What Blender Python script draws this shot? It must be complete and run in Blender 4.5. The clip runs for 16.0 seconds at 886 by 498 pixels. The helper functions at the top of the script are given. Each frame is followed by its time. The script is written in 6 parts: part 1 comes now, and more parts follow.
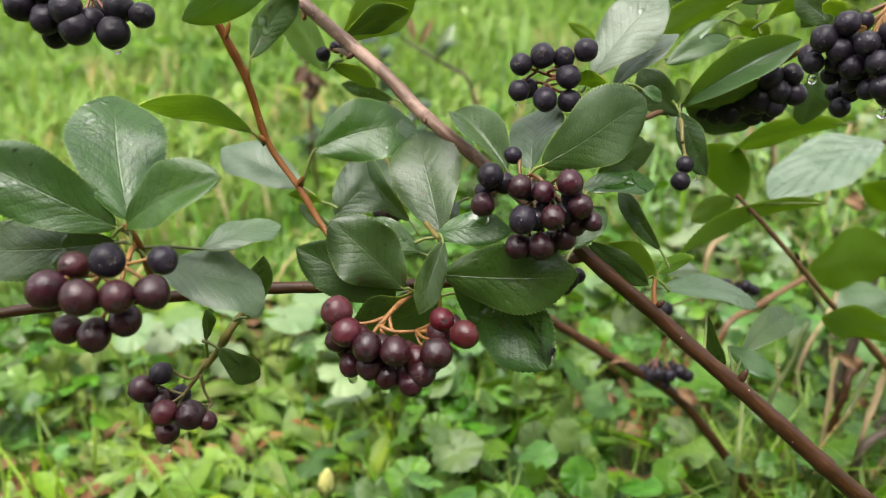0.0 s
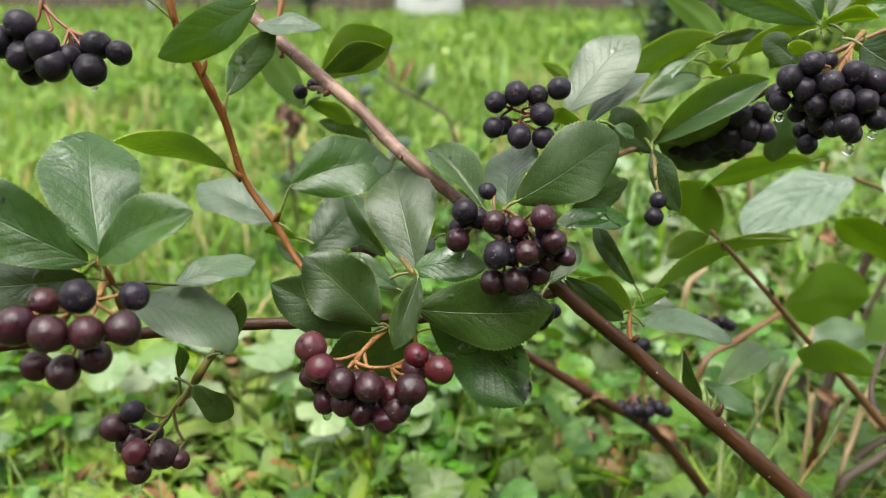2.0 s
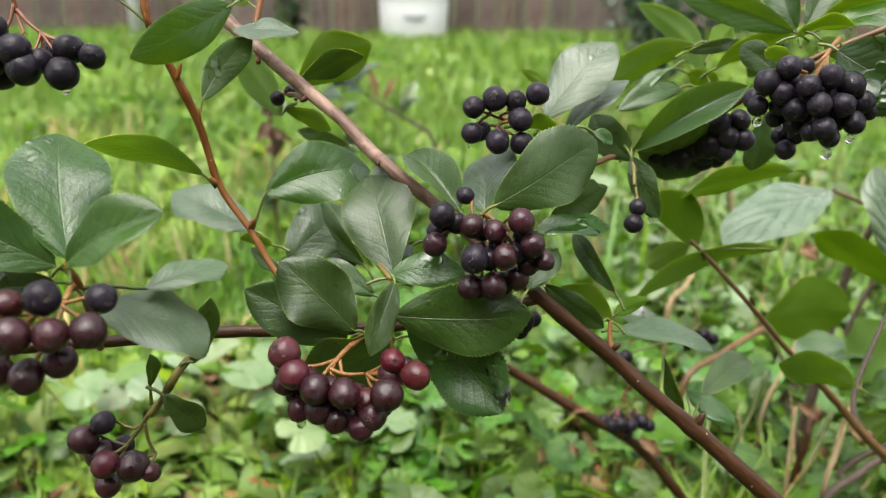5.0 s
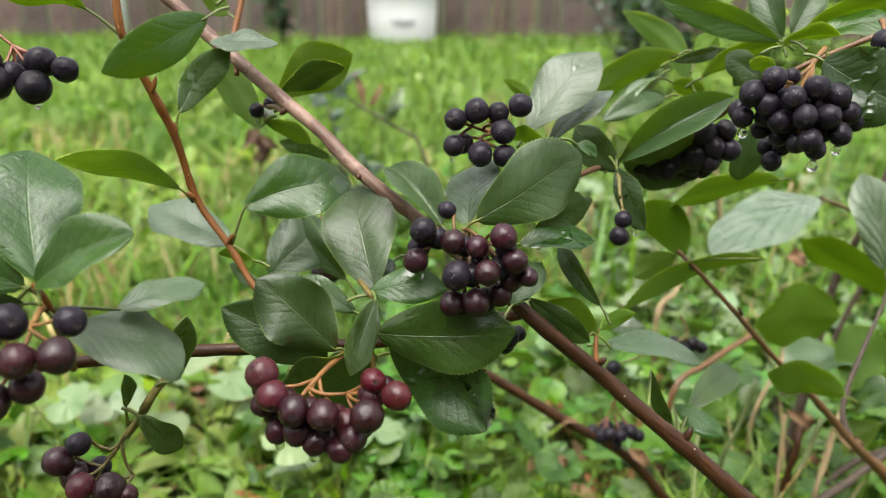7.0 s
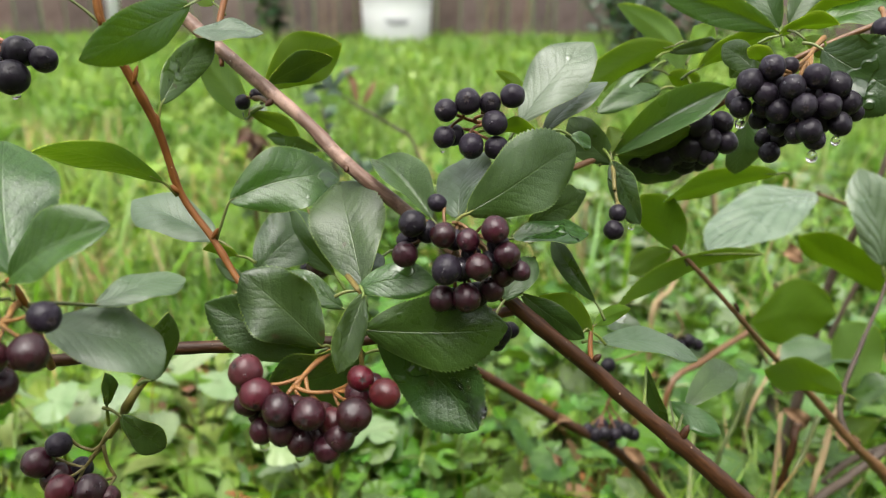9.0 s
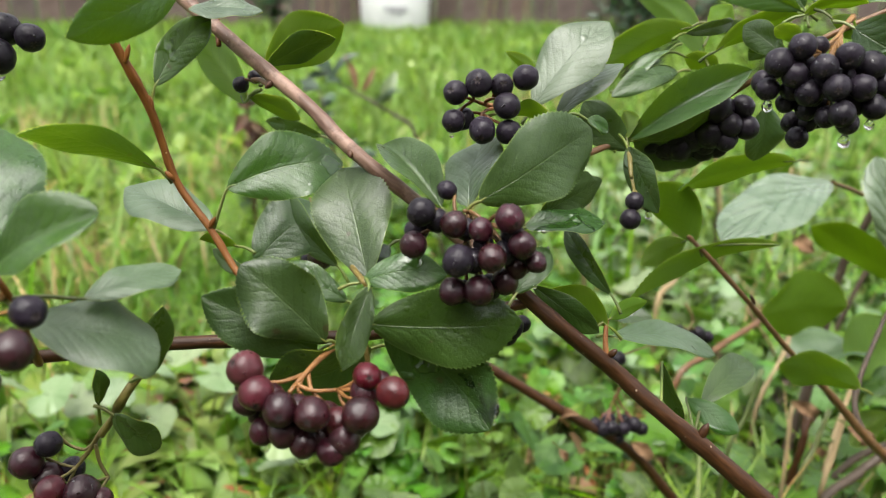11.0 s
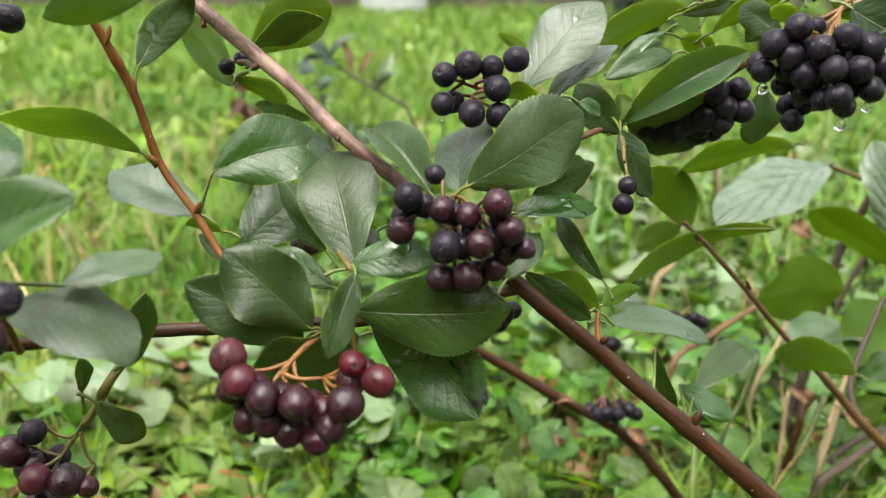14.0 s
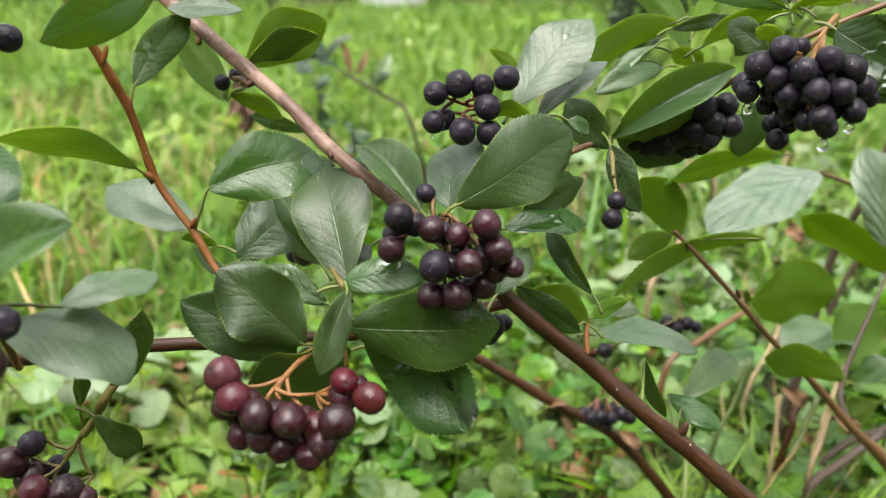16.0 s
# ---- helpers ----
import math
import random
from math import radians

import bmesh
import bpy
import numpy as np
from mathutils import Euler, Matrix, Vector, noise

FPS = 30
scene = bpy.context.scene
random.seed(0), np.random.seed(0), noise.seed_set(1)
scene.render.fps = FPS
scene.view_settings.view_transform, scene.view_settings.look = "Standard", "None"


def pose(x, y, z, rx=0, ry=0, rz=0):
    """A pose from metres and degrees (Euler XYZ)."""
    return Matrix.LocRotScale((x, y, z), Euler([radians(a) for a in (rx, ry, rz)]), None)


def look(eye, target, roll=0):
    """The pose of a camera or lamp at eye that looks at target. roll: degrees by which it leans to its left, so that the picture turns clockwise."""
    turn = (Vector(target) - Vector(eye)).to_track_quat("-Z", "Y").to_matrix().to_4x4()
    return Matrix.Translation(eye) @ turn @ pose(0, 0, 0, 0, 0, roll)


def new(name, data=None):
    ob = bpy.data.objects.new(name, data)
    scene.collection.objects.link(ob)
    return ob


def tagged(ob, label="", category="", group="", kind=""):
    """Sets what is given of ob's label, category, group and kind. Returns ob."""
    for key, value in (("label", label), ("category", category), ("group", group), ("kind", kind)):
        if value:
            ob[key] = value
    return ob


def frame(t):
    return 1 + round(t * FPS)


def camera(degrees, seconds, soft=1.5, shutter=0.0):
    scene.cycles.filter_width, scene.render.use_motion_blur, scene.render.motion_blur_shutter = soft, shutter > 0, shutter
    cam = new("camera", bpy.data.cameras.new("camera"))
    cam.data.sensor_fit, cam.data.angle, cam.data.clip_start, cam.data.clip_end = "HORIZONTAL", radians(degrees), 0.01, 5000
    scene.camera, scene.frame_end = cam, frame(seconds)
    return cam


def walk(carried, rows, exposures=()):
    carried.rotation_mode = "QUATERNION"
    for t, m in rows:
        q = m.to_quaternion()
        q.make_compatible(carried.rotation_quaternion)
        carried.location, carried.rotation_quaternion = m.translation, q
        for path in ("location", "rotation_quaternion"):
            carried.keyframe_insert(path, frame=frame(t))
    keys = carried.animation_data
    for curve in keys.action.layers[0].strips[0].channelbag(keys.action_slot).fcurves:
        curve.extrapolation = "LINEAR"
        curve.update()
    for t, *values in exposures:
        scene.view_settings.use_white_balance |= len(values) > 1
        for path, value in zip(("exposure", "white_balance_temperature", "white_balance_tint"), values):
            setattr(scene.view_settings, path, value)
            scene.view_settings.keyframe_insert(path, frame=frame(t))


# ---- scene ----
cam = camera(58.0, 16.0, soft=1.1)
EYE, TILT, LEAN, TURN = 0.44, -23.9, 0.0, 0.0
STOPS = 1.87
# seconds, place in metres from the first eye, yaw, pitch, roll
ROWS = [
    (0.0, 0.0000, -0.0000, -0.0000, -0.00, -0.00, -0.00),
    (0.5, -0.0003, 0.0010, -0.0030, -0.16, 0.53, -0.05),
    (1.0, -0.0001, 0.0007, -0.0033, -0.57, 1.25, -0.08),
    (1.5, 0.0012, 0.0000, -0.0019, -0.94, 2.03, 0.01),
    (2.0, 0.0022, -0.0007, -0.0006, -1.29, 2.66, 0.15),
    (2.5, 0.0027, -0.0016, -0.0001, -1.50, 3.03, 0.22),
    (3.0, 0.0031, -0.0022, -0.0010, -1.73, 3.33, 0.21),
    (3.5, 0.0032, -0.0007, -0.0042, -1.90, 3.63, 0.21),
    (4.0, 0.0036, 0.0010, -0.0067, -2.01, 3.83, 0.23),
    (6.5, 0.0070, 0.0071, -0.0037, -2.89, 4.50, 0.53),
    (7.0, 0.0079, 0.0077, -0.0017, -2.99, 4.48, 0.70),
    (7.5, 0.0088, 0.0088, -0.0002, -3.07, 4.48, 0.93),
    (8.0, 0.0097, 0.0100, 0.0007, -3.17, 4.46, 1.07),
    (8.5, 0.0101, 0.0117, -0.0003, -3.27, 4.45, 1.04),
    (9.0, 0.0098, 0.0147, -0.0029, -3.34, 4.43, 0.85),
    (11.5, 0.0067, 0.0307, -0.0007, -3.51, 3.39, 0.81),
    (12.0, 0.0076, 0.0319, 0.0006, -3.48, 3.09, 0.76),
    (12.5, 0.0084, 0.0326, 0.0003, -3.45, 2.89, 0.79),
    (13.0, 0.0093, 0.0332, -0.0003, -3.49, 2.74, 0.79),
    (13.5, 0.0101, 0.0329, -0.0009, -3.50, 2.62, 0.84),
    (14.0, 0.0105, 0.0322, -0.0010, -3.54, 2.53, 0.83),
    (14.5, 0.0114, 0.0310, 0.0006, -3.52, 2.41, 0.77),
    (15.0, 0.0126, 0.0297, 0.0023, -3.50, 2.32, 0.75),
    (15.5, 0.0129, 0.0285, 0.0039, -3.54, 2.22, 0.75),
    (16.0, 0.0130, 0.0272, 0.0056, -3.56, 2.11, 0.81),
]
walk(cam, [(t, pose(0, 0, EYE, TILT, LEAN, TURN) @ pose(x, y, z, 90 + pitch, roll, yaw)) for t, x, y, z, yaw, pitch, roll in ROWS],
     [(0.0, STOPS + 0.04), (3.5, STOPS), (7.0, STOPS - 0.05), (9.0, STOPS - 0.01), (12.5, STOPS + 0.05), (16.0, STOPS + 0.11)])
cam.data.dof.use_dof = True
cam.data.dof.focus_distance, cam.data.dof.aperture_fstop = 0.265, 12.0

# ---- world and light: wet, overcast summer day ----
SKY = 0.12
world = bpy.data.worlds.new("overcast_sky")
scene.world = world
world.use_nodes = True
wn = world.node_tree
wn.nodes.clear()
sky = wn.nodes.new("ShaderNodeTexSky")
sky.sky_type = "NISHITA"
sky.sun_disc = False
sky.sun_elevation, sky.sun_rotation = radians(73), radians(200)
sky.air_density, sky.dust_density, sky.ozone_density = 1.0, 4.0, 0.5
grey = wn.nodes.new("ShaderNodeHueSaturation")
grey.inputs["Saturation"].default_value = 0.16
back = wn.nodes.new("ShaderNodeBackground")
back.inputs["Strength"].default_value = SKY
wout = wn.nodes.new("ShaderNodeOutputWorld")
wn.links.new(sky.outputs[0], grey.inputs["Color"])
wn.links.new(grey.outputs[0], back.inputs["Color"])
wn.links.new(back.outputs[0], wout.inputs["Surface"])
sun = new("sun", bpy.data.lights.new("sun", "SUN"))
sun.data.energy, sun.data.angle, sun.data.color = 1.2, radians(60), (1.0, 0.95, 0.86)
sun.matrix_world = look((0, 0, 0), (0.10, 0.25, -0.90))


# ---- materials ----
class Mat:
    """A small builder of node materials."""

    def __init__(self, name):
        self.m = bpy.data.materials.new(name)
        self.m.use_nodes = True
        self.t = self.m.node_tree
        self.t.nodes.clear()
        self.out = self.n("ShaderNodeOutputMaterial")

    def n(self, kind, **values):
        node = self.t.nodes.new(kind)
        for key, value in values.items():
            node.inputs[key].default_value = value
        return node

    def link(self, a, b):
        self.t.links.new(a, b)

    def math(self, op, a, b=0.0, c=0.0):
        node = self.t.nodes.new("ShaderNodeMath")
        node.operation = op
        for i, v in enumerate((a, b, c)):
            if isinstance(v, (int, float)):
                node.inputs[i].default_value = v
            else:
                self.link(v, node.inputs[i])
        return node.outputs[0]

    def noise(self, scale, detail=3.0, coords=None, rough=0.55):
        node = self.n("ShaderNodeTexNoise", Scale=scale, Detail=detail, Roughness=rough)
        self.link(coords or self.coords(), node.inputs["Vector"])
        return node.outputs["Fac"]

    def coords(self, which="Object"):
        return self.n("ShaderNodeTexCoord").outputs[which]

    def ramp(self, fac, *stops):
        node = self.t.nodes.new("ShaderNodeValToRGB")
        els = node.color_ramp.elements
        while len(els) < len(stops):
            els.new(0.5)
        for e, (p, c) in zip(els, stops):
            e.position = p
            e.color = (*c, 1) if isinstance(c, tuple) else (c, c, c, 1)
        self.link(fac, node.inputs[0])
        return node.outputs[0]

    def mix(self, fac, a, b):
        node = self.t.nodes.new("ShaderNodeMix")
        node.data_type = "RGBA"
        for v, sock in ((fac, node.inputs[0]), (a, node.inputs[6]), (b, node.inputs[7])):
            if isinstance(v, tuple):
                sock.default_value = (*v, 1)
            elif isinstance(v, (int, float)):
                sock.default_value = v
            else:
                self.link(v, sock)
        return node.outputs[2]

    def vary(self, col, hue=0.02, sat=0.15, val=0.3, rnd=None):
        r = rnd or self.n("ShaderNodeObjectInfo").outputs["Random"]
        node = self.n("ShaderNodeHueSaturation")
        self.link(self.math("ADD", self.math("MULTIPLY", r, 2 * hue), 0.5 - hue), node.inputs["Hue"])
        r2 = self.math("FRACT", self.math("MULTIPLY", r, 7.31))
        self.link(self.math("ADD", self.math("MULTIPLY", r2, 2 * val), 1 - val), node.inputs["Value"])
        r3 = self.math("FRACT", self.math("MULTIPLY", r, 3.77))
        self.link(self.math("ADD", self.math("MULTIPLY", r3, 2 * sat), 1 - sat), node.inputs["Saturation"])
        self.link(col, node.inputs["Color"])
        return node.outputs[0]

    def bump(self, height, strength=0.3, distance=0.001):
        node = self.n("ShaderNodeBump", Strength=strength, Distance=distance)
        self.link(height, node.inputs["Height"])
        return node.outputs[0]

    def finish(self, col, rough=0.5, normal=None, translucent=0.0, glow_col=None, spec=0.5, metal=0.0, coat=0.0):
        p = self.n("ShaderNodeBsdfPrincipled", Metallic=metal)
        p.inputs["Specular IOR Level"].default_value = spec
        if isinstance(coat, float):
            p.inputs["Coat Weight"].default_value = coat
        else:
            self.link(coat, p.inputs["Coat Weight"])
        p.inputs["Coat Roughness"].default_value = 0.06
        if normal is not None:
            self.link(normal, p.inputs["Coat Normal"])
        for v, key in ((col, "Base Color"), (rough, "Roughness"), (normal, "Normal")):
            if v is None:
                continue
            if isinstance(v, tuple):
                p.inputs[key].default_value = (*v, 1)
            elif isinstance(v, (int, float)):
                p.inputs[key].default_value = v
            else:
                self.link(v, p.inputs[key])
        shader = p.outputs[0]
        if translucent:
            tr = self.n("ShaderNodeBsdfTranslucent")
            c = glow_col if glow_col is not None else col
            if isinstance(c, tuple):
                tr.inputs["Color"].default_value = (*c, 1)
            else:
                self.link(c, tr.inputs["Color"])
            mx = self.n("ShaderNodeMixShader", Fac=translucent)
            self.link(shader, mx.inputs[1])
            self.link(tr.outputs[0], mx.inputs[2])
            shader = mx.outputs[0]
        self.link(shader, self.out.inputs["Surface"])
        return self.m


def leaf_material(name, dark, light, vein, rough, glow, translucent, under=False, spec=0.5, soak=0.0, marked=1.0, pucker=0.22, ribs=8.5, flood=0.6):
    """Serrate leaf: stippled midrib, sunken side veins, a fine net between them, a pale toothed rim and patches of rain water."""
    k = Mat(name)
    uv = k.n("ShaderNodeSeparateXYZ")
    k.link(k.coords("UV"), uv.inputs[0])
    u, v = uv.outputs[0], k.math("ABSOLUTE", k.math("SUBTRACT", uv.outputs[1], 0.5))
    wob = k.math("MULTIPLY", k.noise(110.0, 3.0), 0.55)
    s = k.math("ADD", k.math("SUBTRACT", k.math("MULTIPLY", u, ribs), k.math("MULTIPLY", k.math("POWER", v, 0.8), 4.6)), wob)
    side = k.math("ABSOLUTE", k.math("SUBTRACT", k.math("FRACT", s), 0.5))
    stipple = k.ramp(k.noise(1300.0, 2.0), (0.30, 0.25), (0.62, 1.0))
    rib = k.math("MULTIPLY", k.ramp(v, (0.003, 1.0), (0.015, 0.0)), k.ramp(u, (0.12, 1.0), (0.85, 0.25)))
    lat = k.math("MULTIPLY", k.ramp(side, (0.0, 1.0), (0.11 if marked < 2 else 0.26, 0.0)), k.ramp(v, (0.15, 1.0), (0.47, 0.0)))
    net = k.n("ShaderNodeTexVoronoi", Scale=820.0)
    net.feature = "DISTANCE_TO_EDGE"
    k.link(k.coords(), net.inputs["Vector"])
    mesh = k.ramp(net.outputs["Distance"], (0.0, 1.0), (0.16, 0.0))
    rim = k.ramp(v, (0.474, 0.0), (0.494, 1.0))
    body = k.mix(k.ramp(k.noise(38.0, 5.0), (0.30, 0.0), (0.72, 1.0)), dark, light)
    body = k.mix(k.ramp(k.noise(260.0, 4.0), (0.36, 0.0), (0.70, 0.55)), body, light)
    body = k.vary(body, 0.014, 0.15, 0.22)
    # Shade in the sunken side veins, put into the colour at half the dark tone.
    groove_shade = tuple(c * 0.5 for c in dark)
    body = k.mix(k.math("MULTIPLY", lat, 0.0 if under else 0.55 if marked > 2 else 0.45), body, groove_shade if marked < 1.5 else vein)
    veins = k.math("MAXIMUM", k.math("MULTIPLY", k.math("MULTIPLY", rib, stipple), 0.36), k.math("MULTIPLY", mesh, 0.05))
    if under:
        veins = k.math("MAXIMUM", veins, k.math("MULTIPLY", lat, 0.3))
    veins = k.math("MAXIMUM", veins, k.math("MULTIPLY", rim, 0.0 if marked > 1.5 else 0.45))
    col = k.mix(veins, body, vein)
    spots = k.ramp(k.noise(170.0, 1.0), (0.755, 0.0), (0.775, 1.0))
    col = k.mix(k.math("MULTIPLY", spots, 0.7), col, (0.035, 0.022, 0.010))
    puff = k.ramp(side, (0.0, 0.0), (0.22, 0.75), (0.5, 1.0))
    sign = -1.0 if under else 1.0
    pool = k.noise(42.0, 3.0, None, 0.6)
    film = k.ramp(pool, (0.640 - soak, 0.0), (0.664 - soak, 1.0))
    flat = k.math("SUBTRACT", 1.0, k.math("MULTIPLY", film, 0.85))
    height = k.math("ADD", k.math("MULTIPLY", puff, 1.05 * pucker * sign), k.math("MULTIPLY", k.noise(700.0, 3.0), 0.30))
    height = k.math("SUBTRACT", height, k.math("MULTIPLY", mesh, 0.08 * sign))
    height = k.math("SUBTRACT", height, k.math("MULTIPLY", rib, 0.4 * sign))
    height = k.math("ADD", k.math("MULTIPLY", height, flat), k.math("MULTIPLY", k.noise(150.0, 2.0), 0.85))
    if under:
        return k.finish(col, rough, k.bump(height, 0.42, 0.0007), translucent, k.mix(k.math("MULTIPLY", veins, 0.6), glow, vein), spec=spec)
    height = k.math("ADD", height, k.math("MULTIPLY", film, flood))
    dry = k.ramp(k.noise(45.0, 4.0), (0.34, rough + 0.10), (0.66, rough - 0.12))
    gloss = k.mix(film, dry, (0.2, 0.2, 0.2))
    glowv = k.mix(k.math("MULTIPLY", veins, 0.6), glow, vein)
    return k.finish(col, gloss, k.bump(height, 0.5, 0.0008), translucent, glowv, spec=spec, coat=k.math("MULTIPLY", film, 0.6))


GLOW = (0.40, 0.62, 0.05)
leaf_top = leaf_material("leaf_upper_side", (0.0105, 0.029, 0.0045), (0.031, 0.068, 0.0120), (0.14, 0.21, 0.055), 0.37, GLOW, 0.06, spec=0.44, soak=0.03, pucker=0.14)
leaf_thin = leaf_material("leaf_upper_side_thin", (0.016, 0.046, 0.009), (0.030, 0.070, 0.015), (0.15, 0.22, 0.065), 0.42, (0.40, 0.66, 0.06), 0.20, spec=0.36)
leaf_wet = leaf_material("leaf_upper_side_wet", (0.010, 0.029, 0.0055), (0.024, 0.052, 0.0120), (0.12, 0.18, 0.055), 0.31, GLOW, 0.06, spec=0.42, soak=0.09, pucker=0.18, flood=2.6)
# Pale body colour stands in for sky sheen on upward-facing leaves.
leaf_sheen = leaf_material("leaf_painted_sheen", (0.036, 0.068, 0.026), (0.100, 0.138, 0.084), (0.018, 0.040, 0.013), 0.38, (0.42, 0.66, 0.10), 0.10, spec=0.52, soak=-0.02, marked=1.6, pucker=0.18)
# Light body and dark furrows paint a sky reflection broken by the puckered veins.
leaf_sheen_furrow = leaf_material("leaf_painted_sheen_furrowed", (0.052, 0.086, 0.045), (0.128, 0.164, 0.114), (0.026, 0.058, 0.020), 0.32, (0.42, 0.66, 0.10), 0.10, spec=0.5, soak=-0.05, marked=3.6, pucker=1.6, ribs=4.6)
leaf_under = leaf_material("leaf_underside", (0.055, 0.108, 0.014), (0.100, 0.168, 0.030), (0.17, 0.26, 0.05), 0.55, (0.86, 1.0, 0.12), 0.52, True, 0.25, marked=1.4)


def berry_material(name, a, b, bloom, spec=0.25):
    """Skin of a berry, in units of its radius: satin, clouded by bloom, here and there with a bead or run of rain water on it."""
    k = Mat(name)
    shift = k.n("ShaderNodeVectorMath")
    shift.operation = "ADD"
    k.link(k.coords(), shift.inputs[0])
    k.link(k.math("MULTIPLY", k.n("ShaderNodeObjectInfo").outputs["Random"], 40.0), shift.inputs[1])
    c = shift.outputs[0]
    col = k.mix(k.ramp(k.noise(1.1, 3.0, c), (0.3, 0.0), (0.72, 1.0)), a, b)
    col = k.vary(col, 0.012, 0.1, 0.3)
    dust = k.ramp(k.noise(1.7, 5.0, c, 0.65), (0.42, 0.0), (0.70, 1.0))
    col = k.mix(k.math("MULTIPLY", dust, bloom), col, (0.16, 0.13, 0.16))
    run = k.ramp(k.noise(2.0, 3.0, c, 0.6), (0.665, 0.0), (0.685, 1.0))
    rough = k.mix(run, k.ramp(k.noise(1.9, 3.0, c), (0.35, 0.27), (0.7, 0.46)), (0.08, 0.08, 0.08))
    dots = k.n("ShaderNodeTexVoronoi", Scale=3.0)
    k.link(c, dots.inputs["Vector"])
    speck = k.math("MULTIPLY", k.ramp(dots.outputs["Distance"], (0.0, 1.0), (0.17, 0.75), (0.22, 0.0)), k.ramp(k.noise(1.2, 1.0, c), (0.62, 0.0), (0.65, 1.0)))
    water = k.math("MAXIMUM", run, speck)
    h = k.math("ADD", k.math("MULTIPLY", k.noise(14.0, 3.0, c), 0.05), k.math("ADD", k.math("MULTIPLY", k.noise(2.1, 2.0, c), 0.9), k.math("MULTIPLY", water, 0.9)))
    return k.finish(col, rough, k.bump(h, 0.4, 0.0006), spec=spec, coat=water)


berry_black = berry_material("berry_black", (0.0085, 0.0068, 0.0105), (0.0140, 0.0108, 0.0165), 0.05, 0.18)
berry_purple = berry_material("berry_purple", (0.014, 0.0028, 0.0048), (0.034, 0.0066, 0.0106), 0.045, 0.38)
berry_red = berry_material("berry_red", (0.034, 0.0044, 0.0066), (0.064, 0.0075, 0.0125), 0.03, 0.36)


def bark_material(name, a, b, c, rough, worn=0.0, spec=0.45):
    """Smooth wet bark: streaks along the stem, small round pale lenticels and, on older wood, a worn grey skin in flakes."""
    k = Mat(name)
    stem = k.n("ShaderNodeAttribute")
    stem.attribute_name = "along"
    stretch = k.n("ShaderNodeMapping")
    stretch.inputs["Scale"].default_value = (1, 1, 0.16)
    k.link(stem.outputs["Vector"], stretch.inputs["Vector"])
    streak = k.noise(900.0, 4.0, stretch.outputs[0])
    col = k.mix(k.ramp(streak, (0.35, 0.0), (0.68, 1.0)), a, b)
    col = k.mix(k.ramp(k.noise(60.0, 4.0), (0.40, 0.0), (0.66, 0.6)), col, a)
    skin = k.ramp(k.noise(75.0, 5.0, None, 0.65), (0.50, 0.0), (0.60, worn))
    col = k.mix(skin, col, tuple(min(1.0, q * 1.6 + 0.02) for q in b))
    dots = k.n("ShaderNodeTexVoronoi", Scale=330.0)
    k.link(k.coords(), dots.inputs["Vector"])
    few = k.ramp(k.noise(120.0, 1.0), (0.60, 0.0), (0.63, 1.0))
    lent = k.math("MULTIPLY", k.ramp(dots.outputs["Distance"], (0.10, 1.0), (0.17, 0.0)), few)
    col = k.mix(lent, col, c)
    h = k.math("ADD", k.math("MULTIPLY", lent, 1.0), k.math("ADD", k.math("MULTIPLY", streak, 0.55), k.math("MULTIPLY", k.noise(120.0, 3.0), 0.7)))
    gloss = k.ramp(k.noise(70.0, 3.0), (0.35, rough + 0.10), (0.65, rough - 0.08))
    return k.finish(col, gloss, k.bump(h, 0.45, 0.0008), spec=spec)


bark_brown = bark_material("bark_red_brown", (0.024, 0.0088, 0.0028), (0.068, 0.0270, 0.0085), (0.32, 0.25, 0.18), 0.46, 0.0, 0.28)
bark_grey = bark_material("bark_grey_brown", (0.086, 0.044, 0.028), (0.170, 0.104, 0.074), (0.40, 0.34, 0.29), 0.46, 0.8, 0.35)
bark_orange = bark_material("bark_orange_twig", (0.115, 0.040, 0.008), (0.205, 0.083, 0.019), (0.34, 0.24, 0.12), 0.46, 0.0, 0.25)
bark_tan = bark_material("bark_tan_twig", (0.095, 0.043, 0.017), (0.180, 0.092, 0.038), (0.28, 0.20, 0.13), 0.45)
bark_dull = bark_material("bark_dull_stem", (0.034, 0.022, 0.013), (0.085, 0.058, 0.037), (0.20, 0.17, 0.13), 0.6)


def plain_material(name, a, b, scale, rough, bump=0.3, translucent=0.0, spec=0.4, island=False, val=0.3, hue=0.02, glow=None, distance=0.001):
    k = Mat(name)
    rnd = k.n("ShaderNodeNewGeometry").outputs["Random Per Island"] if island else None
    col = k.mix(k.ramp(k.noise(scale, 4.0), (0.3, 0.0), (0.7, 1.0)), a, b)
    col = k.vary(col, hue, 0.15, val, rnd)
    return k.finish(col, rough, k.bump(k.noise(scale * 6, 3.0), bump, distance), translucent, glow if glow else (col if translucent else None), spec)


stalk_orange = plain_material("stalk_orange", (0.115, 0.046, 0.017), (0.195, 0.085, 0.028), 260.0, 0.42)
stalk_green = plain_material("stalk_olive", (0.110, 0.084, 0.022), (0.200, 0.150, 0.042), 150.0, 0.45)
petiole_green = plain_material("petiole_green", (0.075, 0.110, 0.022), (0.135, 0.150, 0.036), 200.0, 0.45)
gall_mat = plain_material("red_gall", (0.20, 0.030, 0.012), (0.34, 0.060, 0.022), 700.0, 0.5)
calyx_rim = plain_material("calyx_lobes", (0.014, 0.009, 0.009), (0.045, 0.028, 0.026), 500.0, 0.7)
calyx_dark = plain_material("calyx_dry", (0.006, 0.004, 0.004), (0.018, 0.011, 0.010), 600.0, 0.8)
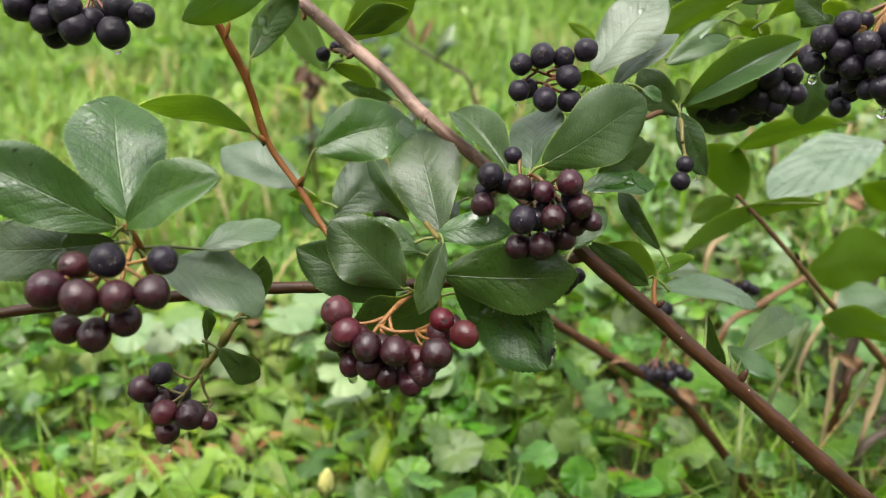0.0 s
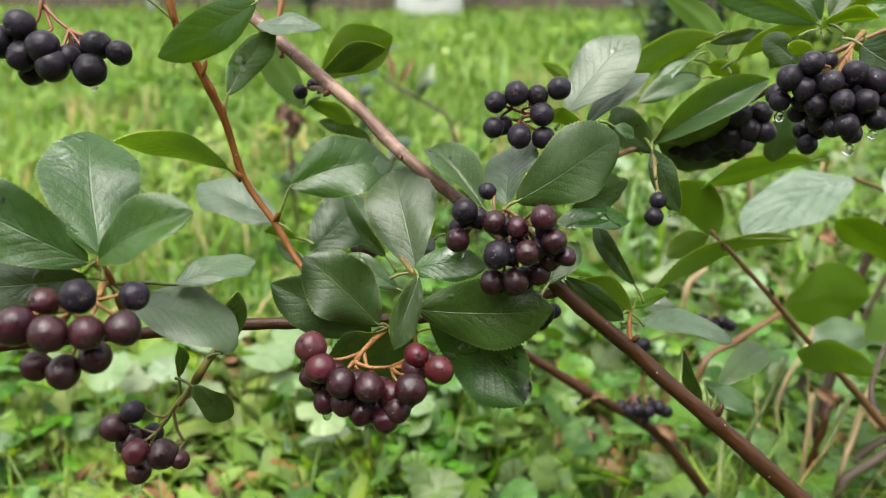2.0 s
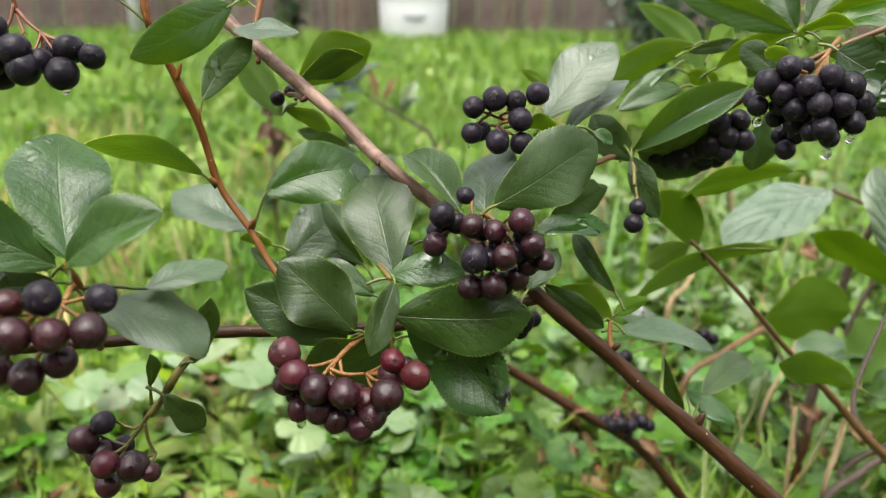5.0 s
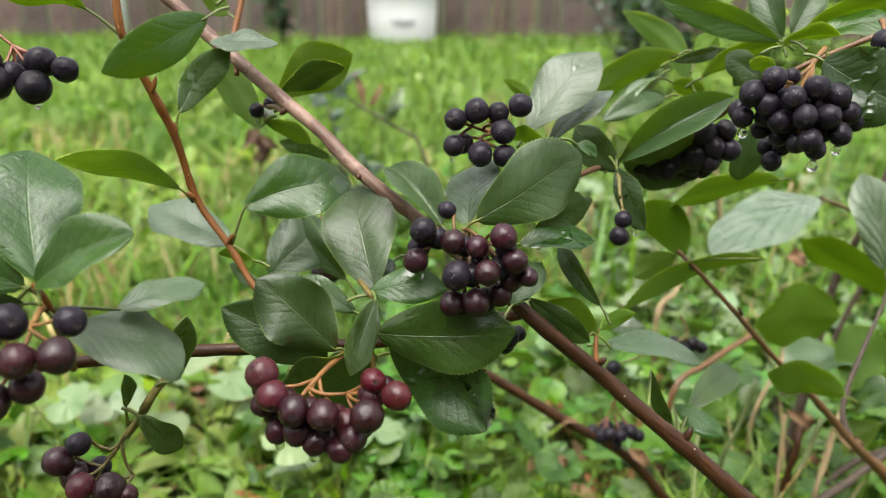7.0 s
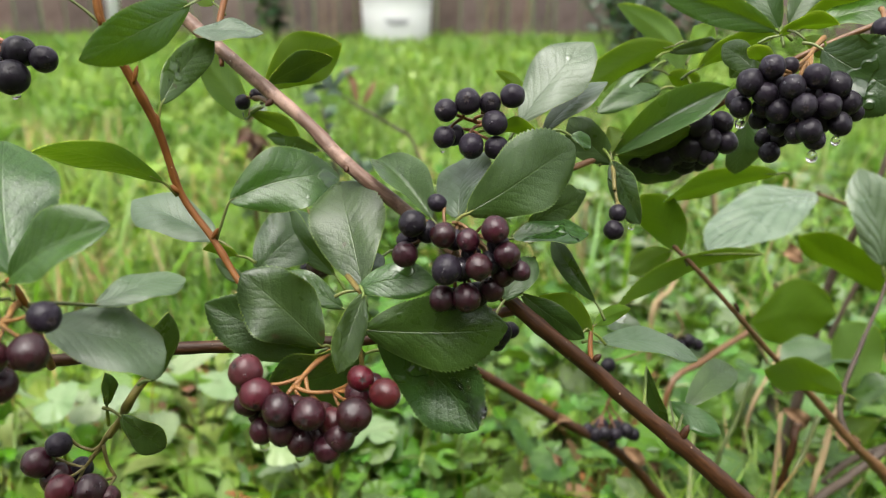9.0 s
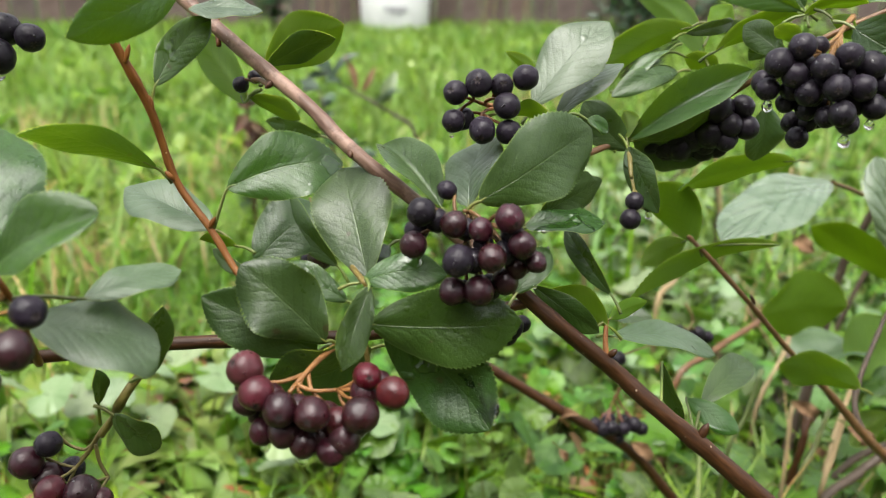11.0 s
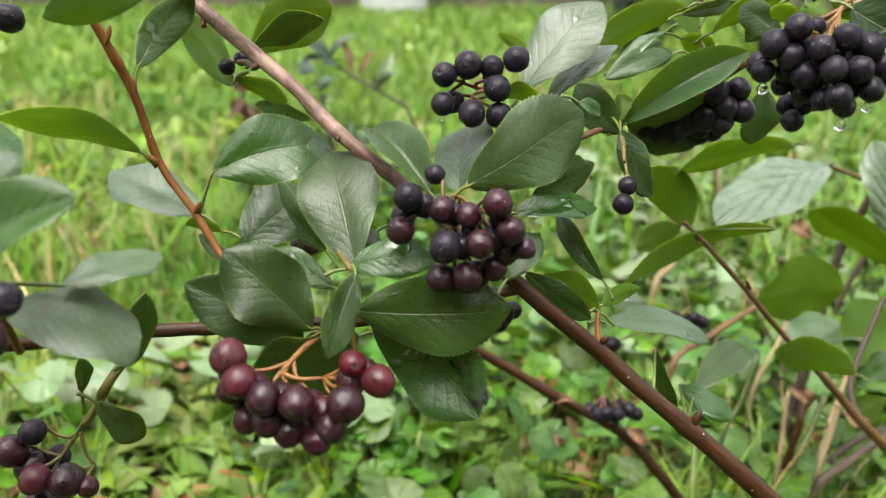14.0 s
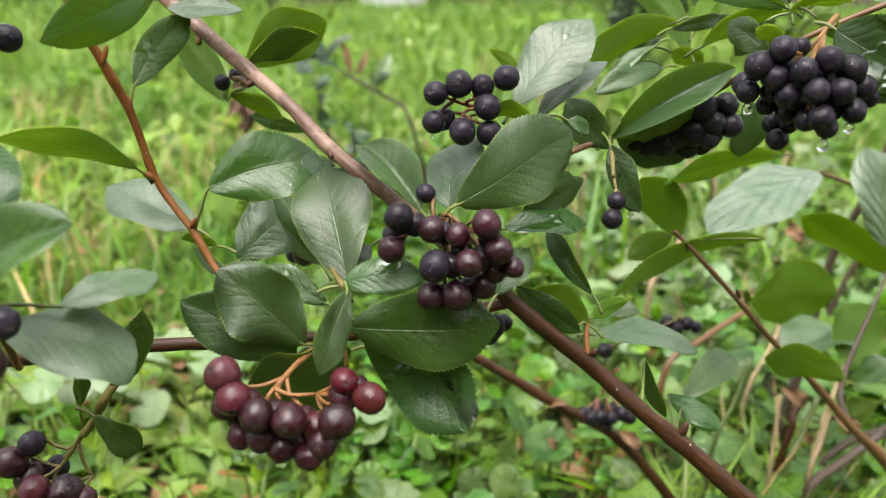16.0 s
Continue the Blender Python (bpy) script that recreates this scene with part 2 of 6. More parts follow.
def grass_material():
    k = Mat("grass_blade")
    col = k.mix(k.ramp(k.noise(2.2, 3.0), (0.35, 0.0), (0.65, 1.0)), (0.074, 0.185, 0.011), (0.190, 0.315, 0.036))
    col = k.mix(k.ramp(k.noise(11.0, 4.0), (0.47, 0.0), (0.72, 0.7)), col, (0.25, 0.33, 0.070))
    col = k.vary(col, 0.016, 0.12, 0.28, k.n("ShaderNodeNewGeometry").outputs["Random Per Island"])
    return k.finish(col, 0.42, None, 0.38, col, 0.4)


grass_mat = grass_material()
straw_mat = plain_material("dry_straw", (0.30, 0.20, 0.09), (0.42, 0.30, 0.15), 60.0, 0.7, 0.3, 0.15, 0.3, True, 0.35, 0.02)
ivy_mat = plain_material("ground_ivy_leaf", (0.025, 0.074, 0.0034), (0.088, 0.188, 0.0180), 60.0, 0.38, 0.4, 0.20, 0.42, False, 0.48, 0.022, (0.15, 0.30, 0.015))
ivy_stuff_mat = plain_material("ground_ivy_leaves", (0.025, 0.074, 0.0034), (0.088, 0.188, 0.0180), 60.0, 0.38, 0.4, 0.20, 0.42, True, 0.48, 0.022, (0.15, 0.30, 0.015))
weed_mat = plain_material("weed_leaf", (0.130, 0.215, 0.026), (0.210, 0.300, 0.048), 30.0, 0.42, 0.3, 0.30, 0.4, True, 0.24, 0.02, (0.15, 0.34, 0.02))
pale_mat = plain_material("pale_weed_leaf", (0.12, 0.195, 0.075), (0.23, 0.30, 0.155), 25.0, 0.4, 0.35, 0.2, 0.5, False, 0.2, 0.02)
dead_mat = plain_material("dead_leaf", (0.15, 0.072, 0.030), (0.28, 0.150, 0.065), 60.0, 0.75, 0.5, 0.15, 0.3, True, 0.35)
fence_mat = plain_material("weathered_board", (0.085, 0.060, 0.052), (0.15, 0.115, 0.10), 9.0, 0.8, 0.4, 0.0, 0.2, False, 0.22, 0.01, None, 0.004)
white_mat = plain_material("white_plastic", (0.74, 0.75, 0.76), (0.80, 0.80, 0.80), 5.0, 0.45, 0.1, 0.0, 0.5, False, 0.02, 0.0)
mark_mat = plain_material("grey_print", (0.25, 0.25, 0.27), (0.32, 0.32, 0.34), 20.0, 0.6, 0.1, 0.0, 0.3, False, 0.05, 0.0)
bud_mat = plain_material("pale_yellow_bud", (0.50, 0.48, 0.16), (0.62, 0.58, 0.25), 80.0, 0.55, 0.2, 0.2)


def soil_material():
    k = Mat("soil_and_moss")
    col = k.mix(k.ramp(k.noise(14.0, 5.0), (0.32, 0.0), (0.54, 1.0)), (0.020, 0.014, 0.008), (0.028, 0.052, 0.010))
    col = k.mix(k.ramp(k.noise(70.0, 4.0), (0.50, 0.0), (0.75, 0.7)), col, (0.10, 0.060, 0.028))
    return k.finish(col, 0.85, k.bump(k.noise(160.0, 5.0), 0.7, 0.006), spec=0.2)


soil_mat = soil_material()


def water_material():
    k = Mat("water_drop")
    g = k.n("ShaderNodeBsdfGlass", Roughness=0.0, IOR=1.33)
    k.link(g.outputs[0], k.out.inputs["Surface"])
    return k.m


water_mat = water_material()


# ---- building helpers ----
def mesh_from(name, verts, faces, *materials, smooth=True):
    me = bpy.data.meshes.new(name)
    me.from_pydata([tuple(v) for v in verts], [], faces)
    for m in materials:
        me.materials.append(m)
    if smooth:
        me.polygons.foreach_set("use_smooth", [True] * len(me.polygons))
    me.update()
    return me


def part(name, bm, material, parent, label=""):
    """Links a bmesh or a mesh as one object under a thing or a part."""
    if isinstance(bm, bmesh.types.BMesh):
        me = bpy.data.meshes.new(name)
        bm.to_mesh(me)
        bm.free()
        me.materials.append(material)
    else:
        me = bm
    ob = new(name, me)
    ob.parent = parent
    return tagged(ob, label)


def spline(points, radii, step=6):
    """Points and radii along a smooth curve through the given ones."""
    P = [Vector(p) for p in points]
    P = [2 * P[0] - P[1]] + P + [2 * P[-1] - P[-2]]
    R = [radii[0]] + list(radii) + [radii[-1]]
    out, rad = [], []
    for i in range(1, len(P) - 2):
        for j in range(step):
            t = j / step
            a, b, c, d = P[i - 1:i + 3]
            out.append(0.5 * (2 * b + (c - a) * t + (2 * a - 5 * b + 4 * c - d) * t * t + (3 * b - a - 3 * c + d) * t ** 3))
            rad.append(R[i] + (R[i + 1] - R[i]) * t)
    out.append(P[-2])
    rad.append(R[-2])
    return out, rad


def tube_data(points, radii, segs=10, step=6, rough=0.0, first=0):
    """Vertices and faces of a tapered, slightly uneven round stem."""
    pts, rad = spline(points, radii, step)
    verts, faces = [], []
    side = Vector((0.31, 0.17, 0.93)).cross(pts[1] - pts[0]).normalized()
    for i, (p, r) in enumerate(zip(pts, rad)):
        d = (pts[min(i + 1, len(pts) - 1)] - pts[max(i - 1, 0)]).normalized()
        side = (side - d * side.dot(d)).normalized()
        up = d.cross(side)
        for j in range(segs):
            a = 2 * math.pi * j / segs
            q = side * math.cos(a) + up * math.sin(a)
            k = 1 + rough * noise.noise((p + q * r) * 160) + 0.6 * rough * noise.noise((p + q * r) * 45)
            verts.append(p + q * r * k)
    for i in range(len(pts) - 1):
        for j in range(segs):
            a, b = i * segs + j, i * segs + (j + 1) % segs
            faces.append((first + a, first + b, first + b + segs, first + a + segs))
    faces.append(tuple(first + j for j in reversed(range(segs))))
    n = (len(pts) - 1) * segs
    faces.append(tuple(first + n + j for j in range(segs)))
    return verts, faces


def tube(name, points, radii, material, parent, label="", segs=10, step=6, rough=0.0, nodes=0.0):
    """A stem; nodes: how much it swells where leaves once sat, about every three centimetres."""
    if nodes:
        points, radii = spline(points, radii, step)
        reach, r = 0.0, random.Random(int(1e5 * abs(points[0].x + points[0].z)))
        rings = [r.uniform(0.008, 0.03)]
        while rings[-1] < 0.6:
            rings.append(rings[-1] + r.uniform(0.022, 0.040))
        for i in range(len(points)):
            reach += (points[i] - points[i - 1]).length if i else 0.0
            radii[i] *= 1 + nodes * max(math.exp(-((reach - q) / 0.0024) ** 2) for q in rings)
        step = 2
    v, f = tube_data(points, radii, segs, step, rough)
    me = mesh_from(name, v, f, material)
    pts, rad = spline(points, radii, step)
    reach, values = 0.0, []
    for i, p in enumerate(pts):
        reach += (p - pts[i - 1]).length if i else 0.0
        for j in range(segs):
            a = 2 * math.pi * j / segs
            values += [rad[i] * math.cos(a), rad[i] * math.sin(a), reach]
    me.attributes.new("along", "FLOAT_VECTOR", "POINT").data.foreach_set("vector", values)
    return part(name, me, None, parent, label)

# ---- ground ----
def hill(x, y):
    """Height of the soil."""
    return 0.018 * noise.noise(Vector((x * 2.2, y * 2.2, 0.3))) + 0.006 * noise.noise(Vector((x * 9, y * 9, 4.1)))


def ground_sheet():
    xs = [-60, -20, -8] + [-4 + 0.1 * i for i in range(81)] + [8, 20, 60]
    ys = [-60, -15, -4, -1] + [-0.4 + 0.1 * i for i in range(62)] + [7, 9, 14, 30, 120]
    verts = [(x, y, hill(x, y) if abs(x) < 5 and -1 < y < 6 else 0.0) for y in ys for x in xs]
    n = len(xs)
    faces = [(j * n + i, j * n + i + 1, (j + 1) * n + i + 1, (j + 1) * n + i) for j in range(len(ys) - 1) for i in range(n - 1)]
    ob = new("ground", mesh_from("ground", verts, faces, soil_mat))
    return tagged(ob, "damp garden soil under grass and weeds", "ground", kind="structure")


ground = ground_sheet()
gr = random.Random(5)


def in_view(y, margin=0.12):
    """Half breadth of the strip of garden that is looked at, y metres ahead."""
    return 0.60 * y + margin


def blades(name, label, spots, material, seed, bendy=1.0, segs=4):
    """Grass: each blade a bent, tapered, creased strip; spots give (x, y, height, breadth)."""
    r = random.Random(seed)
    verts, faces = [], []
    for x, y, h, w in spots:
        a = r.uniform(0, 6.28)
        d, s = Vector((math.cos(a), math.sin(a), 0)), Vector((-math.sin(a), math.cos(a), 0))
        lean = r.uniform(0.2, 1.25) * bendy
        root = Vector((x, y, hill(x, y) - 0.004))
        k = len(verts)
        for i in range(segs):
            t = i / segs
            p = root + d * (h * lean * t * t) + Vector((0, 0, h * t * (1 - 0.38 * lean * t)))
            b = w * (1 - t ** 2.2) * (0.75 + 0.5 * t if t < 0.5 else 1.0) * 0.5
            verts += [p - s * b, p + s * b]
        verts.append(root + d * (h * lean) + Vector((0, 0, h * (1 - 0.38 * lean))))
        for i in range(segs - 1):
            faces.append((k + 2 * i, k + 2 * i + 1, k + 2 * i + 3, k + 2 * i + 2))
        faces.append((k + 2 * segs - 2, k + 2 * segs - 1, k + 2 * segs))
    ob = new(name, mesh_from(name, verts, faces, material))
    return tagged(ob, label, "grass", kind="stuff")


spots = []
for i in range(68000):
    y = 0.78 + 4.47 * gr.random() ** 1.3
    x = gr.uniform(-1, 1) * in_view(y, 0.25)
    tuft = 0.5 + 0.5 * noise.noise(Vector((x * 3.1, y * 3.1, 1.7)))
    if gr.random() > 0.35 + tuft:
        continue
    far = min(1.0, (y - 0.95) / 2.5)
    spots.append((x, y, gr.uniform(0.035, 0.095) * (0.5 + 1.0 * tuft), gr.uniform(0.0028, 0.005) * (1 + 1.6 * far)))
for i in range(95000):
    x, y = gr.uniform(-4.6, 4.6), gr.uniform(-2.45, 5.15)
    if y > 0.3 and abs(x) < in_view(y, 0.1) or math.hypot(x, y - 0.25) < 0.6:
        continue
    spots.append((x, y, gr.uniform(0.04, 0.10), gr.uniform(0.007, 0.013)))
for i in range(3400):
    y = 0.85 + 3.6 * gr.random() ** 1.5
    x = gr.uniform(-1, 1) * in_view(y, 0.25)
    if noise.noise(Vector((x * 2.3, y * 2.3, 9.4))) > -0.15:
        spots.append((x, y, gr.uniform(0.10, 0.24), gr.uniform(0.004, 0.0075) * (1 + 0.5 * min(1.0, (y - 0.9) / 2.5))))
blades("lawn_grass", "bright green unmown wet lawn grass", spots, grass_mat, 21)

spots = []
for i in range(1900):
    y = gr.uniform(0.34, 1.0)
    x = gr.uniform(-1, 1) * in_view(y)
    spots.append((x, y, gr.uniform(0.04, 0.11), gr.uniform(0.002, 0.004)))
for i in range(420):
    x, y = gr.uniform(0.19, 0.36), gr.uniform(0.40, 0.50)
    spots.append((x, y, gr.uniform(0.05, 0.13), gr.uniform(0.003, 0.006)))
blades("near_grass", "fresh green grass between the ground ivy", spots, grass_mat, 22)

spots = []
for i in range(300):
    y = gr.uniform(0.66, 1.6)
    x = gr.uniform(0.25, 1.0) * in_view(y, 0.2) if gr.random() < 0.75 else gr.uniform(-1, 1) * in_view(y)
    spots.append((x, y, gr.uniform(0.05, 0.2), gr.uniform(0.0015, 0.0035)))
for i in range(40):
    spots.append((gr.uniform(0.22, 0.37), gr.uniform(0.41, 0.50), gr.uniform(0.06, 0.15), gr.uniform(0.0012, 0.0026)))
for i in range(420):
    cx, cy = gr.choice(((-0.62, 1.25), (-0.40, 1.02), (-0.25, 1.5), (-0.75, 1.9), (0.12, 1.35), (0.35, 2.2)))
    spots.append((cx + gr.gauss(0, 0.09), cy + gr.gauss(0, 0.10), gr.uniform(0.06, 0.16), gr.uniform(0.003, 0.006)))
blades("dry_grass", "straw-coloured dry grass stems", spots, straw_mat, 23, 0.8)


def round_leaf(seed, rough=1.0, n=48):
    """Kidney-shaped leaf of ground ivy with a shallow crenate rim and sunken radial veins, radius 1, lying in xy with its notch towards -x."""
    r = random.Random(seed)
    rings = (0.30, 0.68, 1.0)
    verts, faces = [(-0.12, 0, 0)], []
    bow, tilt, lobes = r.uniform(0, 6.28), r.uniform(-0.10, 0.10), 12 if n > 30 else 8
    for q in rings:
        for i in range(n):
            a = -math.pi + 2 * math.pi * (i + 0.5) / n
            notch = 1 - 0.66 * math.exp(-((math.pi - abs(a)) / 0.24) ** 2)
            crest = abs(math.cos(lobes * a / 2))
            edge = 1 + (0.09 * (crest - 0.6) if q == 1.0 else 0) + 0.10 * q * noise.noise(Vector((1.3 * math.cos(a), 1.3 * math.sin(a), 3.7 * seed)))
            z = 0.055 * q * (crest - 0.6) * rough + 0.09 * q * q * math.cos(2 * a + bow) + (0.16 + tilt) * q - 0.20 * q ** 3 + 0.10 * q * noise.noise(Vector((1.9 * math.cos(a), 1.9 * math.sin(a), 2.3 * seed + q)))
            verts.append((q * notch * edge * math.cos(a), 0.98 * q * notch * edge * math.sin(a), z))
    for i in range(n):
        faces.append((0, 1 + i, 1 + (i + 1) % n))
        for k in range(2):
            a, b = 1 + k * n + i, 1 + k * n + (i + 1) % n
            faces.append((a, a + n, b + n, b))
    return verts, faces


IVY = [round_leaf(s) for s in range(5)]
IVY_FAR = [round_leaf(s + 20, 1.0, 24) for s in range(5)]
IVY_MESH = [mesh_from("ivy_leaf", v, f, ivy_mat) for v, f in IVY]


def ivy_pose(x, y, r):
    z = hill(x, y) + gr.uniform(0.008, 0.085)
    e = Euler((gr.gauss(-0.1, 0.48), gr.gauss(0, 0.45), gr.uniform(0, 6.28)))
    return Matrix.LocRotScale((x, y, z), e, (r, r, r))


def ivy_dense(x, y):
    """How thick the ground ivy grows here, from 0 to 1."""
    n = noise.noise(Vector((x * 2.6, y * 2.6, 7.7)))
    return max(0.0, min(1.0, -0.12 + 0.9 * n + 0.90 * min(1.0, max(0.0, 1 + 6 * x)) - 0.75 * max(0.0, y - 0.85)))


ivy_patch = tagged(new("ground_ivy"), "creeping ground ivy with round scalloped leaves, wet", "ground cover")
verts, faces, count = [], [], 0
ivy_stems = []
for i in range(13000):
    y = 0.36 + 1.25 * gr.random() ** 1.2
    x = gr.uniform(-1, 1) * in_view(y)
    if gr.random() > ivy_dense(x, y):
        continue
    m = ivy_pose(x, y, 0.0065 + 0.0120 * gr.random() ** 1.3)
    pick = gr.randrange(5)
    p = m.translation
    ivy_stems.append(((p.x + gr.uniform(-0.012, 0.012), p.y + gr.uniform(-0.012, 0.012), hill(x, y) - 0.002), p))
    if count < 300 and 0.44 < y < 0.72 and abs(x) < 0.42:
        ob = part("ivy_leaf", IVY_MESH[pick], None, ivy_patch)
        ob.matrix_basis = m
        count += 1
    else:
        k = len(verts)
        shape = IVY[pick] if y < 0.62 else IVY_FAR[pick]
        verts += [m @ Vector(v) for v in shape[0]]
        faces += [tuple(k + a for a in f) for f in shape[1]]
tagged(part("ivy_leaves", mesh_from("ivy_leaves", verts, faces, ivy_stuff_mat), None, ivy_patch), kind="stuff")
verts, faces = [], []
for a, b in ivy_stems:
    v, f = tube_data([a, Vector(a).lerp(b, 0.5) + Vector((gr.uniform(-0.006, 0.006), 0, 0)), b], [0.0009, 0.0008, 0.0006], 4, 2, first=len(verts))
    verts += v
    faces += f
tagged(part("ivy_runner", mesh_from("ivy_runner", verts, faces, petiole_green), None, ivy_patch), kind="stuff")


def lance_leaves(name, label, places, material, category, seed):
    """Rosettes of pointed leaves with a crease, as one growth of weeds."""
    r = random.Random(seed)
    verts, faces = [], []
    for x, y, size, n in places:
        for q in range(n):
            a = r.uniform(0, 6.28)
            d, s = Vector((math.cos(a), math.sin(a), 0)), Vector((-math.sin(a), math.cos(a), 0))
            h, lift = size * r.uniform(0.6, 1.1), r.uniform(0.25, 0.9)
            wide = h * r.uniform(0.20, 0.42)
            root = Vector((x, y, hill(x, y)))
            k = len(verts)
            steps = 7
            for i in range(steps + 1):
                t = i / steps
                p = root + d * (h * t * (1 - 0.3 * lift)) + Vector((0, 0, h * lift * (t - 0.55 * t * t) * 1.3))
                b = wide * math.sin(math.pi * min(1, 0.06 + 0.94 * t ** 0.8)) ** 0.8 * 0.5
                b *= 1 + 0.12 * r.uniform(-1, 1)
                verts += [p - s * b + Vector((0, 0, 0.35 * b)), p, p + s * b + Vector((0, 0, 0.35 * b))]
            for i in range(steps):
                for j in (0, 1):
                    c = k + 3 * i + j
                    faces.append((c, c + 1, c + 4, c + 3))
    return tagged(new(name, mesh_from(name, verts, faces, material)), label, category, kind="stuff")


places = []
for i in range(1900):
    y = gr.uniform(0.36, 1.7)
    x = gr.uniform(-1, 1) * in_view(y)
    if x > -0.03 and gr.random() < (0.93 if y < 0.75 else 0.25):
        continue
    if y > 0.85 and gr.random() < 0.5:
        continue
    places.append((x, y, gr.uniform(0.035, 0.065 if y < 0.62 else 0.085), gr.randrange(3, 7)))
for i in range(450):
    y = gr.uniform(1.1, 4.2)
    x = gr.uniform(-1, 1) * in_view(y)
    if noise.noise(Vector((x * 1.6, y * 1.6, 3.3))) > -0.1:
        places.append((x, y, gr.uniform(0.06, 0.13), gr.randrange(3, 7)))
for i in range(1500):
    x, y = gr.uniform(-4.5, 4.5), gr.uniform(-2.4, 5.0)
    if not (y > 0.3 and abs(x) < in_view(y)) and math.hypot(x, y - 0.25) > 0.7:
        places.append((x, y, gr.uniform(0.06, 0.12), gr.randrange(4, 8)))
lance_leaves("meadow_weeds", "bright green pointed weed leaves in the lawn", places, weed_mat, "weeds", 31)
places = []
for i in range(260):
    y = gr.uniform(0.4, 1.5)
    x = gr.uniform(-1, 1) * in_view(y)
    if -0.1 < x < 0.15 and gr.random() < 0.6:
        continue
    places.append((x, y, gr.uniform(0.02, 0.05), gr.randrange(1, 3)))
for i in range(320):
    places.append((gr.uniform(-0.55, -0.08), gr.uniform(0.42, 0.95), gr.uniform(0.025, 0.055), gr.randrange(1, 4)))
for i in range(55):
    places.append((gr.uniform(0.10, 0.38), gr.uniform(0.43, 0.72), gr.uniform(0.05, 0.085), 1))
lance_leaves("fallen_leaves", "brown withered fallen leaves on the soil", places, dead_mat, "dead leaves", 32)

# ---- fence, post and bucket at the end of the garden ----
fence = tagged(new("board_fence"), "weathered grey-brown board fence behind the lawn", "fence")
fr = random.Random(8)


def board_mesh(w, h, d):
    bm = bmesh.new()
    bmesh.ops.create_cube(bm, size=1.0)
    for v in bm.verts:
        v.co = Vector((v.co.x * w, v.co.y * d, (v.co.z + 0.5) * h))
    bmesh.ops.bevel(bm, geom=list(bm.edges), offset=0.004, segments=1, affect="EDGES")
    me = bpy.data.meshes.new("board")
    bm.to_mesh(me)
    bm.free()
    me.materials.append(fence_mat)
    return me


BOARDS = [board_mesh(0.138, 1.7, 0.022), board_mesh(0.128, 1.68, 0.022), board_mesh(0.145, 1.72, 0.024)]
FENCE_Y = 5.25
for i in range(56):
    ob = part("board", BOARDS[fr.randrange(3)], None, fence)
    ob.matrix_basis = pose(-4.2 + 0.152 * i, FENCE_Y + fr.uniform(-0.006, 0.006), -0.03, 0, fr.uniform(-0.5, 0.5), fr.uniform(-1.5, 1.5))
for z in (0.35, 1.35):
    ob = part("rail", board_mesh(8.6, 0.09, 0.04), None, fence)
    ob.matrix_basis = pose(0.0, FENCE_Y + 0.036, z)


def post(x, y, r, h):
    verts, faces = tube_data([(x, y, -0.05), (x, y, h * 0.5), (x, y, h)], [r, r, r], 20, 2)
    ob = new("fence_post", mesh_from("fence_post", verts, faces, white_mat))
    return tagged(ob, "slim white post standing before the fence", "post")


post(-1.64, 5.05, 0.036, 1.9)


def bucket(x, y, r, h):
    thing = tagged(new("plastic_bucket"), "white plastic bucket with grey print standing on the grass", "bucket")
    prof = [(0.0, 0.0), (0.80, 0.0), (0.88, 0.02), (0.93, 0.07), (0.97, 0.4), (1.0, 0.9), (1.06, 0.91), (1.06, 0.99), (1.0, 1.0), (0.97, 0.98), (0.95, 0.5), (0.90, 0.06), (0.0, 0.05)]
    n, verts, faces = 40, [], []
    for a, z in prof:
        for i in range(n):
            t = 2 * math.pi * i / n
            verts.append((a * r * math.cos(t), a * r * math.sin(t), z * h))
    for k in range(len(prof) - 1):
        for i in range(n):
            j = (i + 1) % n
            faces.append((k * n + i, k * n + j, (k + 1) * n + j, (k + 1) * n + i))
    body = part("body", mesh_from("body", verts, faces, white_mat), None, thing)
    for z, a0, a1 in ((0.30, -0.32, 0.34), (0.26, -0.20, 0.30)):
        verts, faces = [], []
        for i in range(9):
            t = -math.pi / 2 + a0 + (a1 - a0) * i / 8
            q = (0.962 + 0.02) * r + 0.002
            verts += [(q * math.cos(t), q * math.sin(t), z * h), (q * math.cos(t), q * math.sin(t), (z + 0.028) * h)]
            if i:
                faces.append((2 * i - 2, 2 * i, 2 * i + 1, 2 * i - 1))
        part("print_bar", mesh_from("print_bar", verts, faces, mark_mat), None, body, "blurred line of grey print")
    thing.location = (x, y, 0.0)
    return thing


bucket(0.03, 4.95, 0.212, 0.46)


# unseen slab behind the one who films, added to cut sky light from the front
def sky_blocker_slab():
    bm = bmesh.new()
    bmesh.ops.create_cube(bm, size=1.0)
    for v in bm.verts:
        v.co = Vector((v.co.x * 9.0, v.co.y * 0.25 - 2.7, (v.co.z + 0.5) * 2.9 - 0.05))
    me = bpy.data.meshes.new("wall_south")
    bm.to_mesh(me)
    bm.free()
    me.materials.append(fence_mat)
    return tagged(new("wall_south", me), "unseen dark slab behind the camera, added to block low sky", "wall", kind="structure")


sky_blocker_slab()


